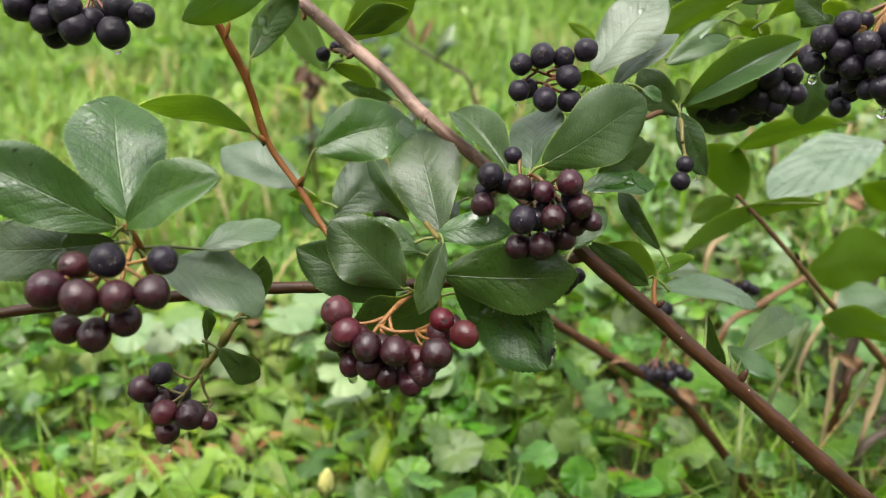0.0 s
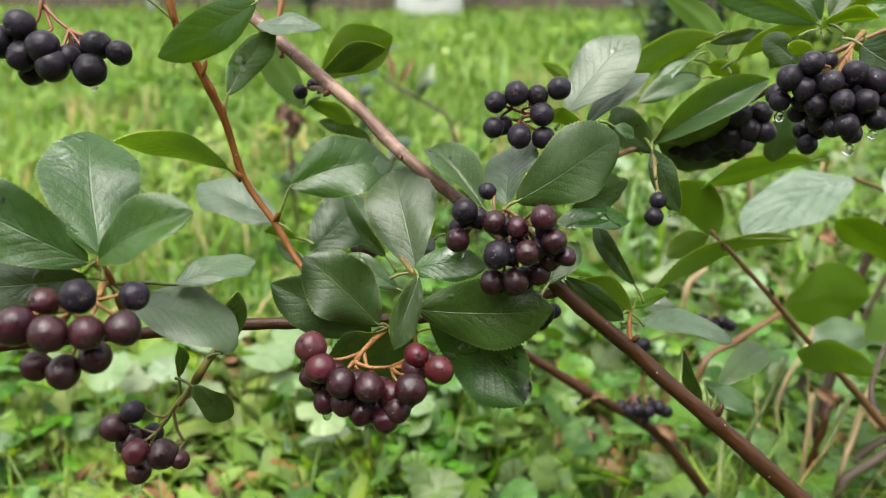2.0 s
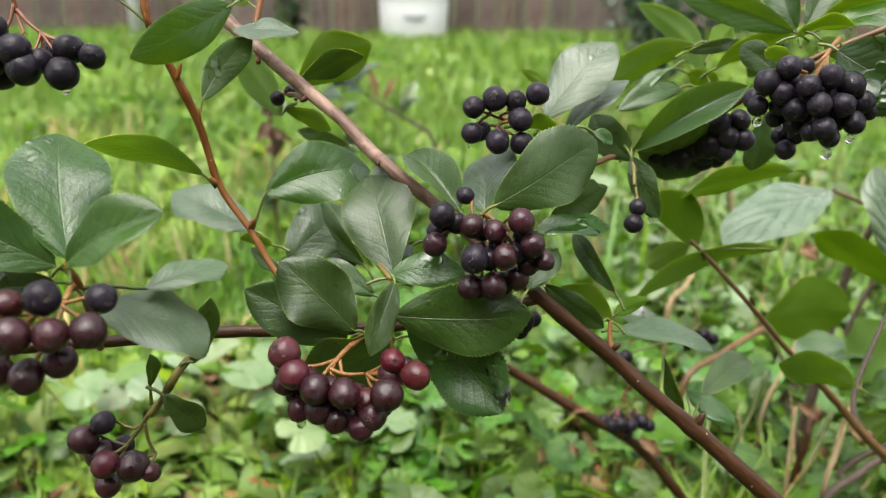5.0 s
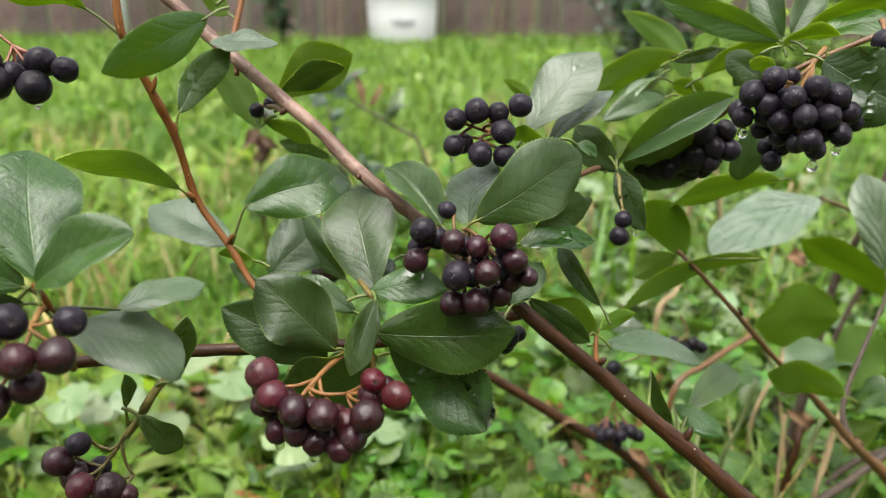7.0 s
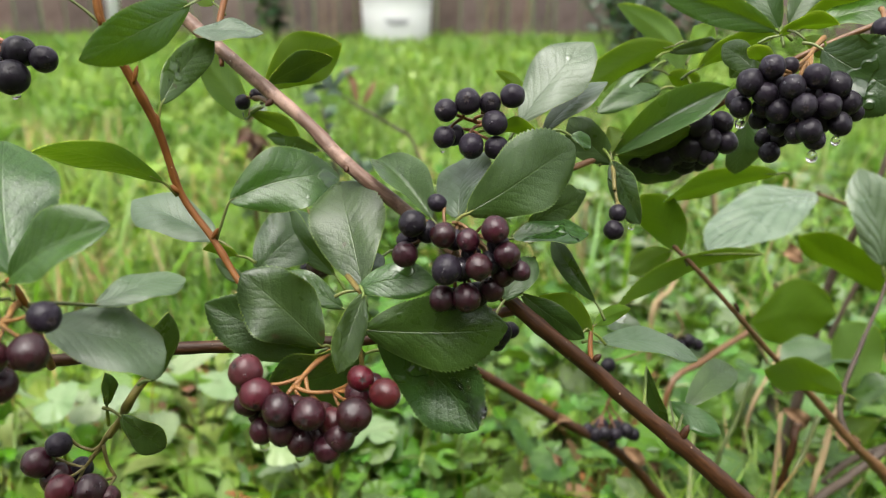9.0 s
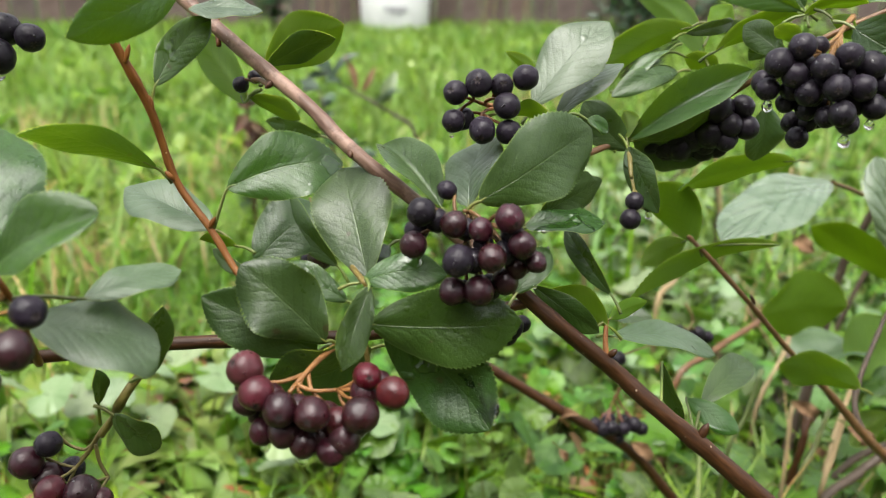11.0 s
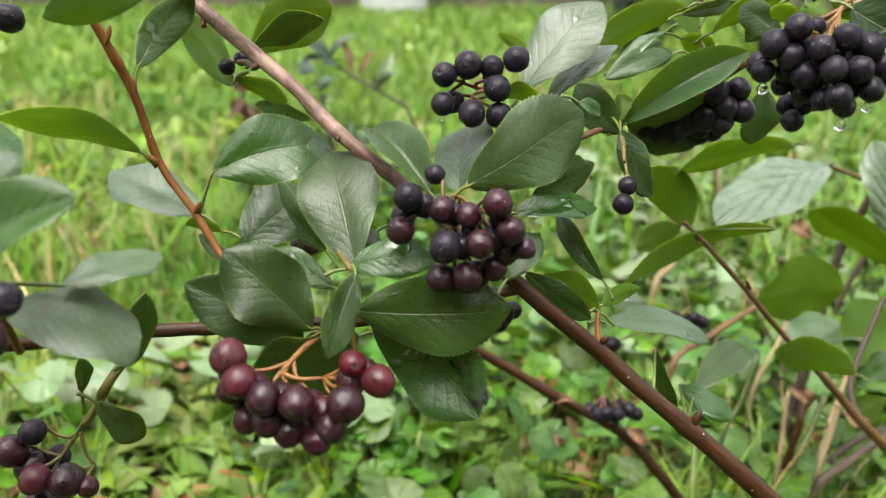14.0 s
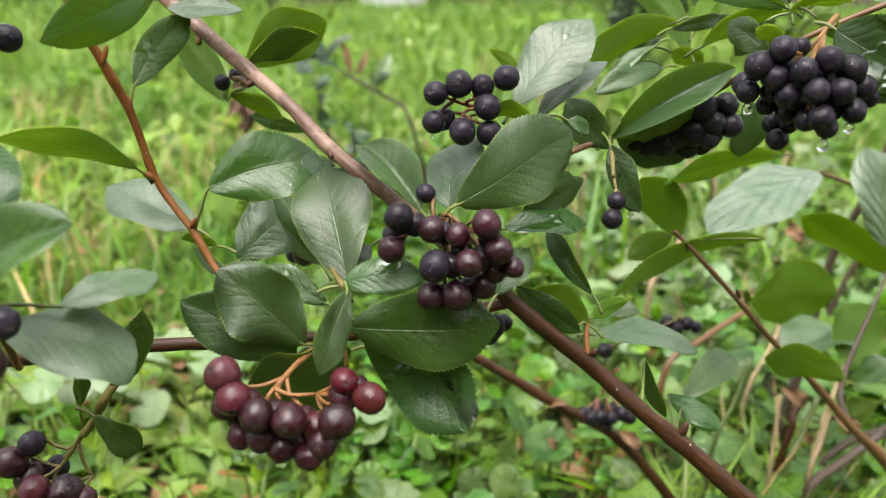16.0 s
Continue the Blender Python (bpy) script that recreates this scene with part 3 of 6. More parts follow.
def pale_weed(x, y, count, seed):
    """A low weed with broad, pale, rain-washed leaves; the paleness partly stands in for sky light."""
    r = random.Random(seed)
    thing = tagged(new("pale_weed"), "low wet weed, broad leaves coloured pale partly for sky light", "weed", "pale weeds in the grass")
    for i in range(count):
        px, py, pz = x + r.uniform(-0.06, 0.06), y + r.uniform(-0.05, 0.05), hill(x, y) + r.uniform(0.03, 0.09)
        size = r.uniform(0.014, 0.026)
        v, f = IVY[r.randrange(5)]
        m = Matrix.LocRotScale((px, py, pz), Euler((r.uniform(0.0, 0.6), r.uniform(-0.4, 0.4), r.uniform(0, 6.28))), (size, size, size))
        leaf_ob = part("weed_leaf", mesh_from("weed_leaf", [m @ Vector(q) for q in v], f, pale_mat), None, thing)
        tube("weed_stem", [(x, y, hill(x, y)), ((x + px) / 2, (y + py) / 2, pz * 0.6), (px, py, pz)], [0.001, 0.0009, 0.0007], petiole_green, leaf_ob, "", 5, 3)
    return thing


pale_weed(-0.165, 0.66, 9, 1)
pale_weed(-0.27, 0.62, 6, 2)
pale_weed(-0.05, 0.56, 5, 3)
pale_weed(0.28, 0.75, 5, 4)
# Stand-ins for sky-lit ground ivy, its brightness put into the pale leaf colour.
for i, (x, y) in enumerate(((0.30, 1.0), (0.42, 1.12), (0.55, 1.25), (0.36, 1.32), (0.62, 1.05), (0.70, 1.45), (0.22, 1.2), (0.48, 0.92), (0.33, 0.86), (0.58, 0.84), (0.40, 1.22))):
    pale_weed(x, y, 9, 10 + i)

# ---- the chokeberry bush: how its parts are built ----
import itertools

from mathutils.bvhtree import BVHTree

bush = tagged(new("chokeberry_bush"), "wet chokeberry bush with ripening purple berries and serrate leaves", "shrub")
rng = random.Random(11)
LEAF_VERTS, LEAF_FACES, BERRY_SPOTS = [], [], []


def leaf(base, tip, width, normal, bend=0.08, fold=0.24, wave=0.07, stem=None, blunt=0.0, tear=0.0, cup=0.22, wet=0, dead=False):
    """One serrate leaf with thickness: base, tip, full width, the direction of its upper side, its bend along
    the length (plus: the middle stands up), the rise of its halves beside the midrib, the unrest of its rim."""
    base, tip, normal = Vector(base), Vector(tip), Vector(normal)
    axis = tip - base
    size = axis.length
    axis.normalize()
    normal = (normal - axis * normal.dot(axis)).normalized()
    side = normal.cross(axis)
    nu, nv, thick = 64, 7, 0.00022
    phase, twist, sickle = rng.uniform(0, 6.28), rng.uniform(-0.2, 0.2), rng.uniform(-0.035, 0.035)
    verts, uvs, idx = [], [], {}
    lift = (rng.uniform(-0.06, 0.24), rng.uniform(-0.06, 0.24))
    quilt = 0.0022
    for layer in (1, -1):
        for i in range(nu + 1):
            u = i / nu
            wide = u ** (0.66 - 0.10 * blunt) * max(0.0, 1 - u ** (2.5 + 0.9 * blunt)) ** (0.84 - 0.28 * blunt) / (0.575 + 0.13 * blunt)
            wide = 0.5 * width * max(wide, 0.012)
            lobe = [1 + 0.05 * noise.noise(Vector((3.1 * u + phase, q * 4.0, 0.7))) for q in (0, 1)]
            tooth = (0.0 if i % 2 else 0.05) if 3 < i < nu else 0.0
            for j in range(-nv, nv + 1):
                v = j / nv
                w = wide * lobe[v > 0] * (1 - tooth if abs(j) == nv else 1.0)
                a = abs(v)
                rise = (fold + lift[v > 0]) * w * (a ** 1.15) - cup * w * a * a
                rise += wave * 2 * w * a * a * math.sin(u * 9 + phase + (1.7 if v > 0 else 0))
                rise += twist * w * v * u + quilt * 2 * w * abs(math.sin(math.pi * (8.5 * u - 2.6 * a ** 0.8 + 0.3 * (v > 0)))) * (1 - a ** 3) * min(1.0, 6 * a)
                rise += 0.10 * w * noise.noise(Vector((2.3 * u + phase, 1.3 * v, 5.1)))
                along = u - 0.010 * (abs(j) == nv and not i % 2) + tear * 0.05 * math.sin(u * 23 + v * 3) * a
                p = base + axis * (along * size) + side * (v * w + sickle * size * 4 * u * (1 - u)) + normal * (rise + bend * size * 4 * u * (1 - u))
                p += Vector((0, 0, -0.05 * size * u * u))
                p += normal * (thick * layer * (1.0 if abs(j) < nv else 0.25))
                idx[layer, i, j] = len(verts)
                verts.append(p)
                uvs.append((u, 0.5 + 0.5 * v))
    faces, slots = [], []
    for layer in (1, -1):
        for i in range(nu):
            for j in range(-nv, nv):
                q = [idx[layer, i, j], idx[layer, i + 1, j], idx[layer, i + 1, j + 1], idx[layer, i, j + 1]]
                faces.append(q if layer > 0 else q[::-1])
                slots.append(0 if layer > 0 else 1)
    # wet 2 and 4 pick upper sides with sky sheen put into the colour.
    upper = dead_mat if dead else (leaf_top, leaf_wet, leaf_sheen, leaf_thin, leaf_sheen_furrow)[wet]
    me = mesh_from("leaf", verts, faces, upper, dead_mat if dead else leaf_under)
    me.polygons.foreach_set("material_index", slots)
    layer_uv = me.uv_layers.new(name="UVMap")
    for loop in me.loops:
        layer_uv.data[loop.index].uv = uvs[loop.vertex_index]
    ob = part("leaf", me, None, bush, "withered brown leaf" if dead else "")
    LEAF_FACES.extend([tuple(len(LEAF_VERTS) + q for q in f) for f in faces])
    LEAF_VERTS.extend(verts)
    end = Vector(stem) if stem else base - axis * 0.007 + Vector((0, 0, -0.001))
    mid = (base + end) / 2 + Vector((0, 0, 0.0006))
    tube("petiole", [end, mid, base, base + axis * size * 0.1 + normal * bend * size * 0.3], [0.00062, 0.00055, 0.00045, 0.0002], petiole_green, ob, "", 6, 4)
    return ob


def berry_mesh(name, seed, material):
    """A round pome, a little uneven, with the star of the dried calyx round the pit at its free end (local -z)."""
    r = random.Random(seed)
    bm = bmesh.new()
    bmesh.ops.create_uvsphere(bm, u_segments=28, v_segments=22, radius=1.0)
    off = Vector((r.uniform(0, 9), r.uniform(0, 9), r.uniform(0, 9)))
    for v in bm.verts:
        d = v.co.normalized()
        k = 1 + 0.07 * noise.noise(d * 1.1 + off) + 0.02 * noise.noise(d * 4 + off)
        rim = math.hypot(d.x, d.y)
        if d.z < 0 and rim < 0.62:
            ang = math.atan2(d.y, d.x)
            star = 0.5 + 0.5 * math.cos(5 * ang + seed)
            k -= 0.07 * math.exp(-(rim / 0.12) ** 2)
            k += (0.018 + 0.03 * star) * math.exp(-((rim - 0.22) / 0.07) ** 2)
        if d.z > 0.9:
            k -= 0.06 * (d.z - 0.9) / 0.1
        v.co = Vector((d.x, d.y, d.z * (0.96 + r.uniform(-0.01, 0.01)))) * k
    for f in bm.faces:
        f.smooth = True
        c = f.calc_center_median().normalized()
        ring, ang = math.hypot(c.x, c.y), math.atan2(c.y, c.x)
        if c.z < 0 and ring < 0.14:
            f.material_index = 1
        elif c.z < 0 and ring < 0.34 and math.cos(5 * ang + seed) > 0.25:
            f.material_index = 2
    me = bpy.data.meshes.new(name)
    bm.to_mesh(me)
    bm.free()
    me.materials.append(material)
    me.materials.append(calyx_dark)
    me.materials.append(calyx_rim)
    return me


BERRIES = {key: [berry_mesh("berry", 7 * i + s, m) for s in range(4)]
           for i, (key, m) in enumerate((("black", berry_black), ("purple", berry_purple), ("red", berry_red)))}


def cluster(knot, root, berries, material=None, label="", forks=(), fill=""):
    """A bunch of berries: knot, where the stalks meet; root, where the main stalk leaves the twig;
    berries as (place, radius, colour). The main stalk forks, and each berry has a short stalk of its own."""
    knot, root = Vector(knot), Vector(root)
    inner = []
    for (a, ra, _), (b, rb, _) in itertools.combinations(berries, 2) if fill else ():
        mid = (Vector(a) + Vector(b)) / 2 + Vector((0, 0.0055, -0.0025))
        if 1.5 * ra < (Vector(a) - Vector(b)).length < 2.5 * ra and all((mid - Vector(c[0])).length > ra for c in inner) and len(inner) < 14:
            inner.append((mid, ra * 0.85, fill))
    berries = list(berries) + inner
    verts, faces = tube_data([root, (root + knot) / 2 + Vector((0, 0, 0.0008)), knot], [0.0011, 0.0009, 0.0007], 8, 4)
    forks = [Vector(f) for f in forks]
    if not forks:
        order = sorted(berries, key=lambda b: math.atan2(b[0][2] - knot.z, b[0][0] - knot.x))
        for i in range(0, len(order), 4):
            group = [Vector(b[0]) for b in order[i:i + 4]]
            forks.append(knot.lerp(sum(group, Vector()) / len(group), 0.42))
    for k, f in enumerate(forks):
        start = root.lerp(knot, (0.72, 1.0, 0.86)[k % 3])
        v, q = tube_data([start, start.lerp(f, 0.5) + (knot - root) * 0.08, f], [0.00075, 0.0006, 0.00055], 7, 4, first=len(verts))
        verts += v
        faces += q
    made = []
    for place, r, colour in berries:
        place = Vector(place)
        fork = min(forks, key=lambda f: (f - place).length)
        away = ((place - fork).normalized() + Vector((rng.uniform(-0.4, 0.4), rng.uniform(-1.1, 0.1), rng.uniform(-0.8, 0.0)))).normalized()
        top = place - away * r * 0.92
        mid = fork.lerp(top, 0.5) + (knot - root) * 0.05
        v, f = tube_data([fork, mid, top], [0.00062, 0.00052, 0.0006], 6, 4, first=len(verts))
        verts += v
        faces += f
        made.append((place, r, colour, away))
        BERRY_SPOTS.append((place, r))
    stalk = part("fruit_stalk", mesh_from("fruit_stalk", verts, faces, material or stalk_orange), None, bush, label)
    for place, r, colour, away in made:
        b = part("berry", rng.choice(BERRIES[colour]), None, stalk)
        turn = away.to_track_quat("-Z", "Y") @ Euler((0, 0, rng.uniform(0, 6.28))).to_quaternion()
        b.matrix_basis = Matrix.LocRotScale(place, turn, (r * rng.uniform(0.95, 1.02), r * rng.uniform(0.95, 1.02), r * rng.uniform(1.0, 1.12)))
    return stalk


def bud(base, tip, width, material=None):
    """A small pointed bud on a twig."""
    base, tip = Vector(base), Vector(tip)
    return tube("bud", [base, base.lerp(tip, 0.4), base.lerp(tip, 0.75), tip], [width * 0.32, width * 0.5, width * 0.38, width * 0.06], material or bark_brown, bush, "", 8, 3, 0.1)


def drop(place, r, long=1.25):
    """A hanging drop of rain water below the berry next to its place."""
    place = Vector(place)
    heart, size = min(BERRY_SPOTS, key=lambda b: (b[0] + Vector((0, 0, -b[1])) - place).length)
    place = heart + ((place - heart).normalized() + Vector((0, 0, -0.7))).normalized() * size * 0.90
    bm = bmesh.new()
    bmesh.ops.create_uvsphere(bm, u_segments=16, v_segments=12, radius=1.0)
    for v in bm.verts:
        z = v.co.z
        k = 1 - 0.35 * max(0.0, z) ** 1.5
        v.co = Vector((v.co.x * k * r, v.co.y * k * r, (z * long - long) * r))
        for f in v.link_faces:
            f.smooth = True
    me = bpy.data.meshes.new("water_drop")
    bm.to_mesh(me)
    bm.free()
    me.materials.append(water_mat)
    ob = new("water_drop", me)
    ob.location = place
    return tagged(ob, "clear rain drop hanging from a dark berry", "water drop", "rain drops on the bush")


def bead(place, r, normal):
    """A flat bead of rain lying on the leaf next to its place."""
    spot, slope, _, far = leaf_tree.find_nearest(Vector(place))
    toward = Vector(normal)
    place = spot + (slope if slope.dot(toward) > 0 else -slope) * r * 0.15
    normal = slope if slope.dot(toward) > 0 else -slope
    bm = bmesh.new()
    bmesh.ops.create_uvsphere(bm, u_segments=14, v_segments=10, radius=r)
    for v in bm.verts:
        v.co.z *= 0.5
        for f in v.link_faces:
            f.smooth = True
    me = bpy.data.meshes.new("rain_bead")
    bm.to_mesh(me)
    bm.free()
    me.materials.append(water_mat)
    ob = new("rain_bead", me)
    ob.matrix_basis = Matrix.LocRotScale(place, Vector(normal).to_track_quat("Z", "Y"), (1.15, 0.9, 1))
    return tagged(ob, "small clear bead of rain on a leaf", "water drop", "rain drops on the bush")


def wet_streak(start, end, spread, count, seed, swell=1.0):
    """A ragged streak of rain water, run together from many small flat drops lying on a leaf."""
    r = random.Random(seed)
    start, end = Vector(start), Vector(end)
    bm = bmesh.new()
    for _ in range(count):
        around = Vector((r.gauss(0, spread), r.gauss(0, spread), r.gauss(0, spread)))
        spot, slope, _, far = leaf_tree.find_nearest(start.lerp(end, r.random()) + around)
        slope = slope if slope.y < 0 else -slope
        size = r.uniform(0.00025, 0.00060) * swell
        m = Matrix.LocRotScale(spot + slope * 0.00008, slope.to_track_quat("Z", "Y"), Vector((size * r.uniform(0.8, 1.8), size, size * 0.55)))
        bmesh.ops.create_icosphere(bm, subdivisions=2, radius=1.0, matrix=m)
    for f in bm.faces:
        f.smooth = True
    me = bpy.data.meshes.new("rain_streak")
    bm.to_mesh(me)
    bm.free()
    me.materials.append(water_mat)
    return tagged(new("rain_streak", me), "ragged streak of clear rain water on a leaf", "water drop", "rain drops on the bush")


def gall(place, r, normal):
    """A small red swelling on a leaf."""
    spot, slope, _, far = leaf_tree.find_nearest(Vector(place))
    slope = slope if slope.dot(Vector(normal)) > 0 else -slope
    bm = bmesh.new()
    bmesh.ops.create_icosphere(bm, subdivisions=2, radius=1.0)
    for v in bm.verts:
        v.co *= 1 + 0.25 * noise.noise(v.co * 1.7)
    for face in bm.faces:
        face.smooth = True
    ob = part("leaf_gall", bm, gall_mat, bush, "small red gall on a leaf")
    ob.matrix_basis = Matrix.LocRotScale(spot, slope.to_track_quat("Z", "Y"), (r, r * 1.25, r * 0.5))


def stick(points, r, material, label):
    """A single dry or green stalk standing among the weeds, rooted below its lower end."""
    points = sorted((Vector(p) for p in points), key=lambda p: p.z)
    foot = points[0]
    if foot.z > 0.02:
        points.insert(0, Vector((foot.x + 0.01, foot.y + 0.015, hill(foot.x, foot.y) - 0.005)))
    v, f = tube_data(points, [r] * len(points), 8, 4, 0.15)
    return tagged(new("plant_stalk", mesh_from("plant_stalk", v, f, material)), label, "stalk", "dry stalks")


# ---- the bush itself ----
tube("branch", [(-0.0988, 0.3382, 0.4381), (-0.0769, 0.3285, 0.4211), (-0.0550, 0.3174, 0.4035), (-0.0334, 0.3049, 0.3876), (-0.0206, 0.2956, 0.3789), (-0.0070, 0.2820, 0.3680), (0.0115, 0.2728, 0.3547), (0.0271, 0.2684, 0.3422), (0.0429, 0.2656, 0.3284)],
     [0.0023, 0.0024, 0.0024, 0.0025, 0.0024, 0.0024, 0.0023, 0.0024, 0.0026], bark_grey, bush, "stout grey-brown branch, wet, with pale lenticels", 14, 7, 0.10, 0.09)
tube("branch", [(0.0410, 0.2663, 0.3301), (0.0592, 0.2636, 0.3140), (0.0793, 0.2641, 0.2966), (0.0934, 0.2593, 0.2847), (0.1042, 0.2555, 0.2761), (0.1210, 0.2506, 0.2626), (0.1305, 0.2480, 0.2543), (0.1528, 0.2438, 0.2349), (0.1865, 0.2439, 0.2056), (0.2241, 0.2503, 0.1656), (0.2637, 0.2641, 0.0981), (0.2870, 0.2665, 0.0293)],
     [0.0026, 0.0027, 0.0029, 0.0030, 0.0031, 0.0033, 0.0034, 0.0036, 0.0039, 0.0044, 0.0051, 0.0055], bark_brown, bush, "stout red-brown branch with pale lenticels", 14, 7, 0.10, 0.09)
tube("branch", [(0.0533, 0.2660, 0.3196), (0.0269, 0.2620, 0.3154), (0.0052, 0.2577, 0.3131), (-0.0197, 0.2544, 0.3131), (-0.0436, 0.2506, 0.3143), (-0.0613, 0.2477, 0.3153), (-0.0867, 0.2423, 0.3154), (-0.1149, 0.2351, 0.3165), (-0.1400, 0.2313, 0.3153), (-0.1663, 0.2274, 0.3114)],
     [0.0020, 0.0020, 0.0019, 0.0020, 0.0020, 0.0021, 0.0020, 0.0019, 0.0017, 0.0014], bark_brown, bush, "dark red-brown side branch", 14, 7, 0.10, 0.09)
tube("twig", [(-0.0847, 0.2842, 0.4445), (-0.0833, 0.2818, 0.4293), (-0.0818, 0.2793, 0.4138), (-0.0758, 0.2824, 0.3961), (-0.0701, 0.2858, 0.3791), (-0.0649, 0.2871, 0.3560), (-0.0541, 0.2816, 0.3411), (-0.0459, 0.2753, 0.3293), (-0.0362, 0.2658, 0.3192), (-0.0236, 0.2555, 0.3131)],
     [0.0012, 0.0013, 0.0013, 0.0014, 0.0014, 0.0013, 0.0012, 0.0012, 0.0012, 0.0011], bark_orange, bush, "slender orange-brown twig", 10, 7, 0.10, 0.22)
tube("twig", [(-0.0529, 0.3144, 0.3966), (-0.0549, 0.3243, 0.4091), (-0.0534, 0.3324, 0.4200), (-0.0510, 0.3441, 0.4365)],
     [0.0009, 0.0011, 0.0012, 0.0013], bark_orange, bush, "thin orange-brown twig", 10, 7, 0.10, 0.22)
tube("twig", [(0.1372, 0.3522, 0.3116), (0.1483, 0.3497, 0.3011), (0.1723, 0.3541, 0.2764), (0.1979, 0.3640, 0.2494), (0.2343, 0.3811, 0.2140), (0.2666, 0.3879, 0.1799), (0.2947, 0.3923, 0.1529), (0.3264, 0.3894, 0.1094), (0.3478, 0.3779, 0.0587)],
     [0.0009, 0.0011, 0.0012, 0.0014, 0.0019, 0.0025, 0.0036, 0.0039, 0.0040], bark_tan, bush, "thin tan-brown twig", 10, 7, 0.10, 0.22)
tube("twig", [(0.2639, 0.3878, 0.1822), (0.2617, 0.3961, 0.1935), (0.2666, 0.4049, 0.2060), (0.2835, 0.4211, 0.2301), (0.2976, 0.4345, 0.2481), (0.3174, 0.4553, 0.2828)],
     [0.0024, 0.0017, 0.0015, 0.0012, 0.0010, 0.0009], bark_dull, bush, "thin upright twig", 10, 7, 0.10, 0.22)
tube("branch", [(0.3074, 0.5405, 0.0305), (0.3299, 0.5561, 0.1152), (0.3414, 0.5630, 0.2049), (0.3486, 0.5521, 0.2544), (0.3556, 0.5479, 0.2941), (0.3689, 0.5578, 0.3412)],
     [0.0038, 0.0041, 0.0032, 0.0026, 0.0022, 0.0020], bark_dull, bush, "grey dull stem with side shoots", 14, 7, 0.10, 0.09)
tube("twig", [(0.3531, 0.5516, 0.2654), (0.2944, 0.4815, 0.2925), (0.2580, 0.4540, 0.3078)],
     [0.0017, 0.0013, 0.0010], bark_tan, bush, "thin tan shoot", 10, 7, 0.10, 0.22)
tube("branch", [(0.0506, 0.4266, 0.2130), (0.0682, 0.4302, 0.2001), (0.1088, 0.4288, 0.1734), (0.1455, 0.4349, 0.1477), (0.1708, 0.4377, 0.1194), (0.2031, 0.4398, 0.0750), (0.2346, 0.4392, 0.0242)],
     [0.0026, 0.0028, 0.0031, 0.0032, 0.0033, 0.0034, 0.0035], bark_brown, bush, "low brown branch near the ground", 14, 7, 0.10, 0.09)
tube("branch", [(0.1795, 0.2899, 0.4154), (0.1513, 0.2954, 0.4011), (0.1228, 0.3125, 0.3760), (0.0943, 0.3128, 0.3643), (0.0683, 0.3025, 0.3565), (0.0484, 0.2820, 0.3483)],
     [0.0010, 0.0010, 0.0011, 0.0012, 0.0012, 0.0010], bark_tan, bush, "dark branch behind the leaves", 14, 7, 0.10, 0.09)
tube("twig", [(0.0791, 0.2637, 0.2982), (0.0792, 0.2677, 0.3037), (0.0804, 0.2725, 0.3094)],
     [0.0012, 0.0009, 0.0008], bark_orange, bush, "short green-brown shoot", 10, 7, 0.10, 0.22)
tube("twig", [(-0.0661, 0.2455, 0.3102), (-0.0709, 0.2425, 0.3060), (-0.0753, 0.2398, 0.2998), (-0.0812, 0.2476, 0.2897), (-0.0869, 0.2510, 0.2815)],
     [0.0013, 0.0014, 0.0014, 0.0012, 0.0009], stalk_green, bush, "olive drooping twig", 10, 7, 0.10, 0.22)
tube("twig", [(-0.0009, 0.2342, 0.3144), (-0.0016, 0.2355, 0.3247), (-0.0006, 0.2401, 0.3351), (-0.0034, 0.2456, 0.3377), (-0.0133, 0.2835, 0.3344), (-0.0230, 0.3053, 0.3439)],
     [0.0008, 0.0008, 0.0009, 0.0009, 0.0008, 0.0006], stalk_green, bush, "olive thin shoot", 10, 7, 0.10, 0.22)
tube("twig", [(-0.0932, 0.2323, 0.3175), (-0.0884, 0.2170, 0.3373), (-0.0881, 0.2113, 0.3492), (-0.0910, 0.2114, 0.3542)],
     [0.0012, 0.0010, 0.0009, 0.0007], bark_orange, bush, "short orange spur below the leaves", 10, 7, 0.10, 0.22)

leaf((-0.0896, 0.2118, 0.3551), (-0.1020, 0.2459, 0.3853), 0.0310, (0.40, -0.52, 0.75), bend=0.05, fold=0.16, blunt=0.25)
leaf((-0.0942, 0.2128, 0.3526), (-0.1328, 0.2143, 0.3757), 0.0235, (0.06, -0.90, 0.40), bend=0.06, fold=0.2, blunt=0.6)
leaf((-0.0900, 0.2113, 0.3540), (-0.0595, 0.2032, 0.3727), 0.0195, (-0.51, -0.67, 0.54), bend=0.1, fold=0.4, blunt=0.9)
leaf((-0.0966, 0.2165, 0.3461), (-0.1510, 0.2297, 0.3413), 0.0205, (-0.25, -0.90, 0.35), bend=0.06, fold=0.15)
leaf((-0.0705, 0.2862, 0.3602), (-0.0956, 0.2478, 0.3822), 0.0135, (0.51, -0.65, -0.55), stem=(-0.0665, 0.2876, 0.3547), wet=3, bend=-0.08, fold=0.05)
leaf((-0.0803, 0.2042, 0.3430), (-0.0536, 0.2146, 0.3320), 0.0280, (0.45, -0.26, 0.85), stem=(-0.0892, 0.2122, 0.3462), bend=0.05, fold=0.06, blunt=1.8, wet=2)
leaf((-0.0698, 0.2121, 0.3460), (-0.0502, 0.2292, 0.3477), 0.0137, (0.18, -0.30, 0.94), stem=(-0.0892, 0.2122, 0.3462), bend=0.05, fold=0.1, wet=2)
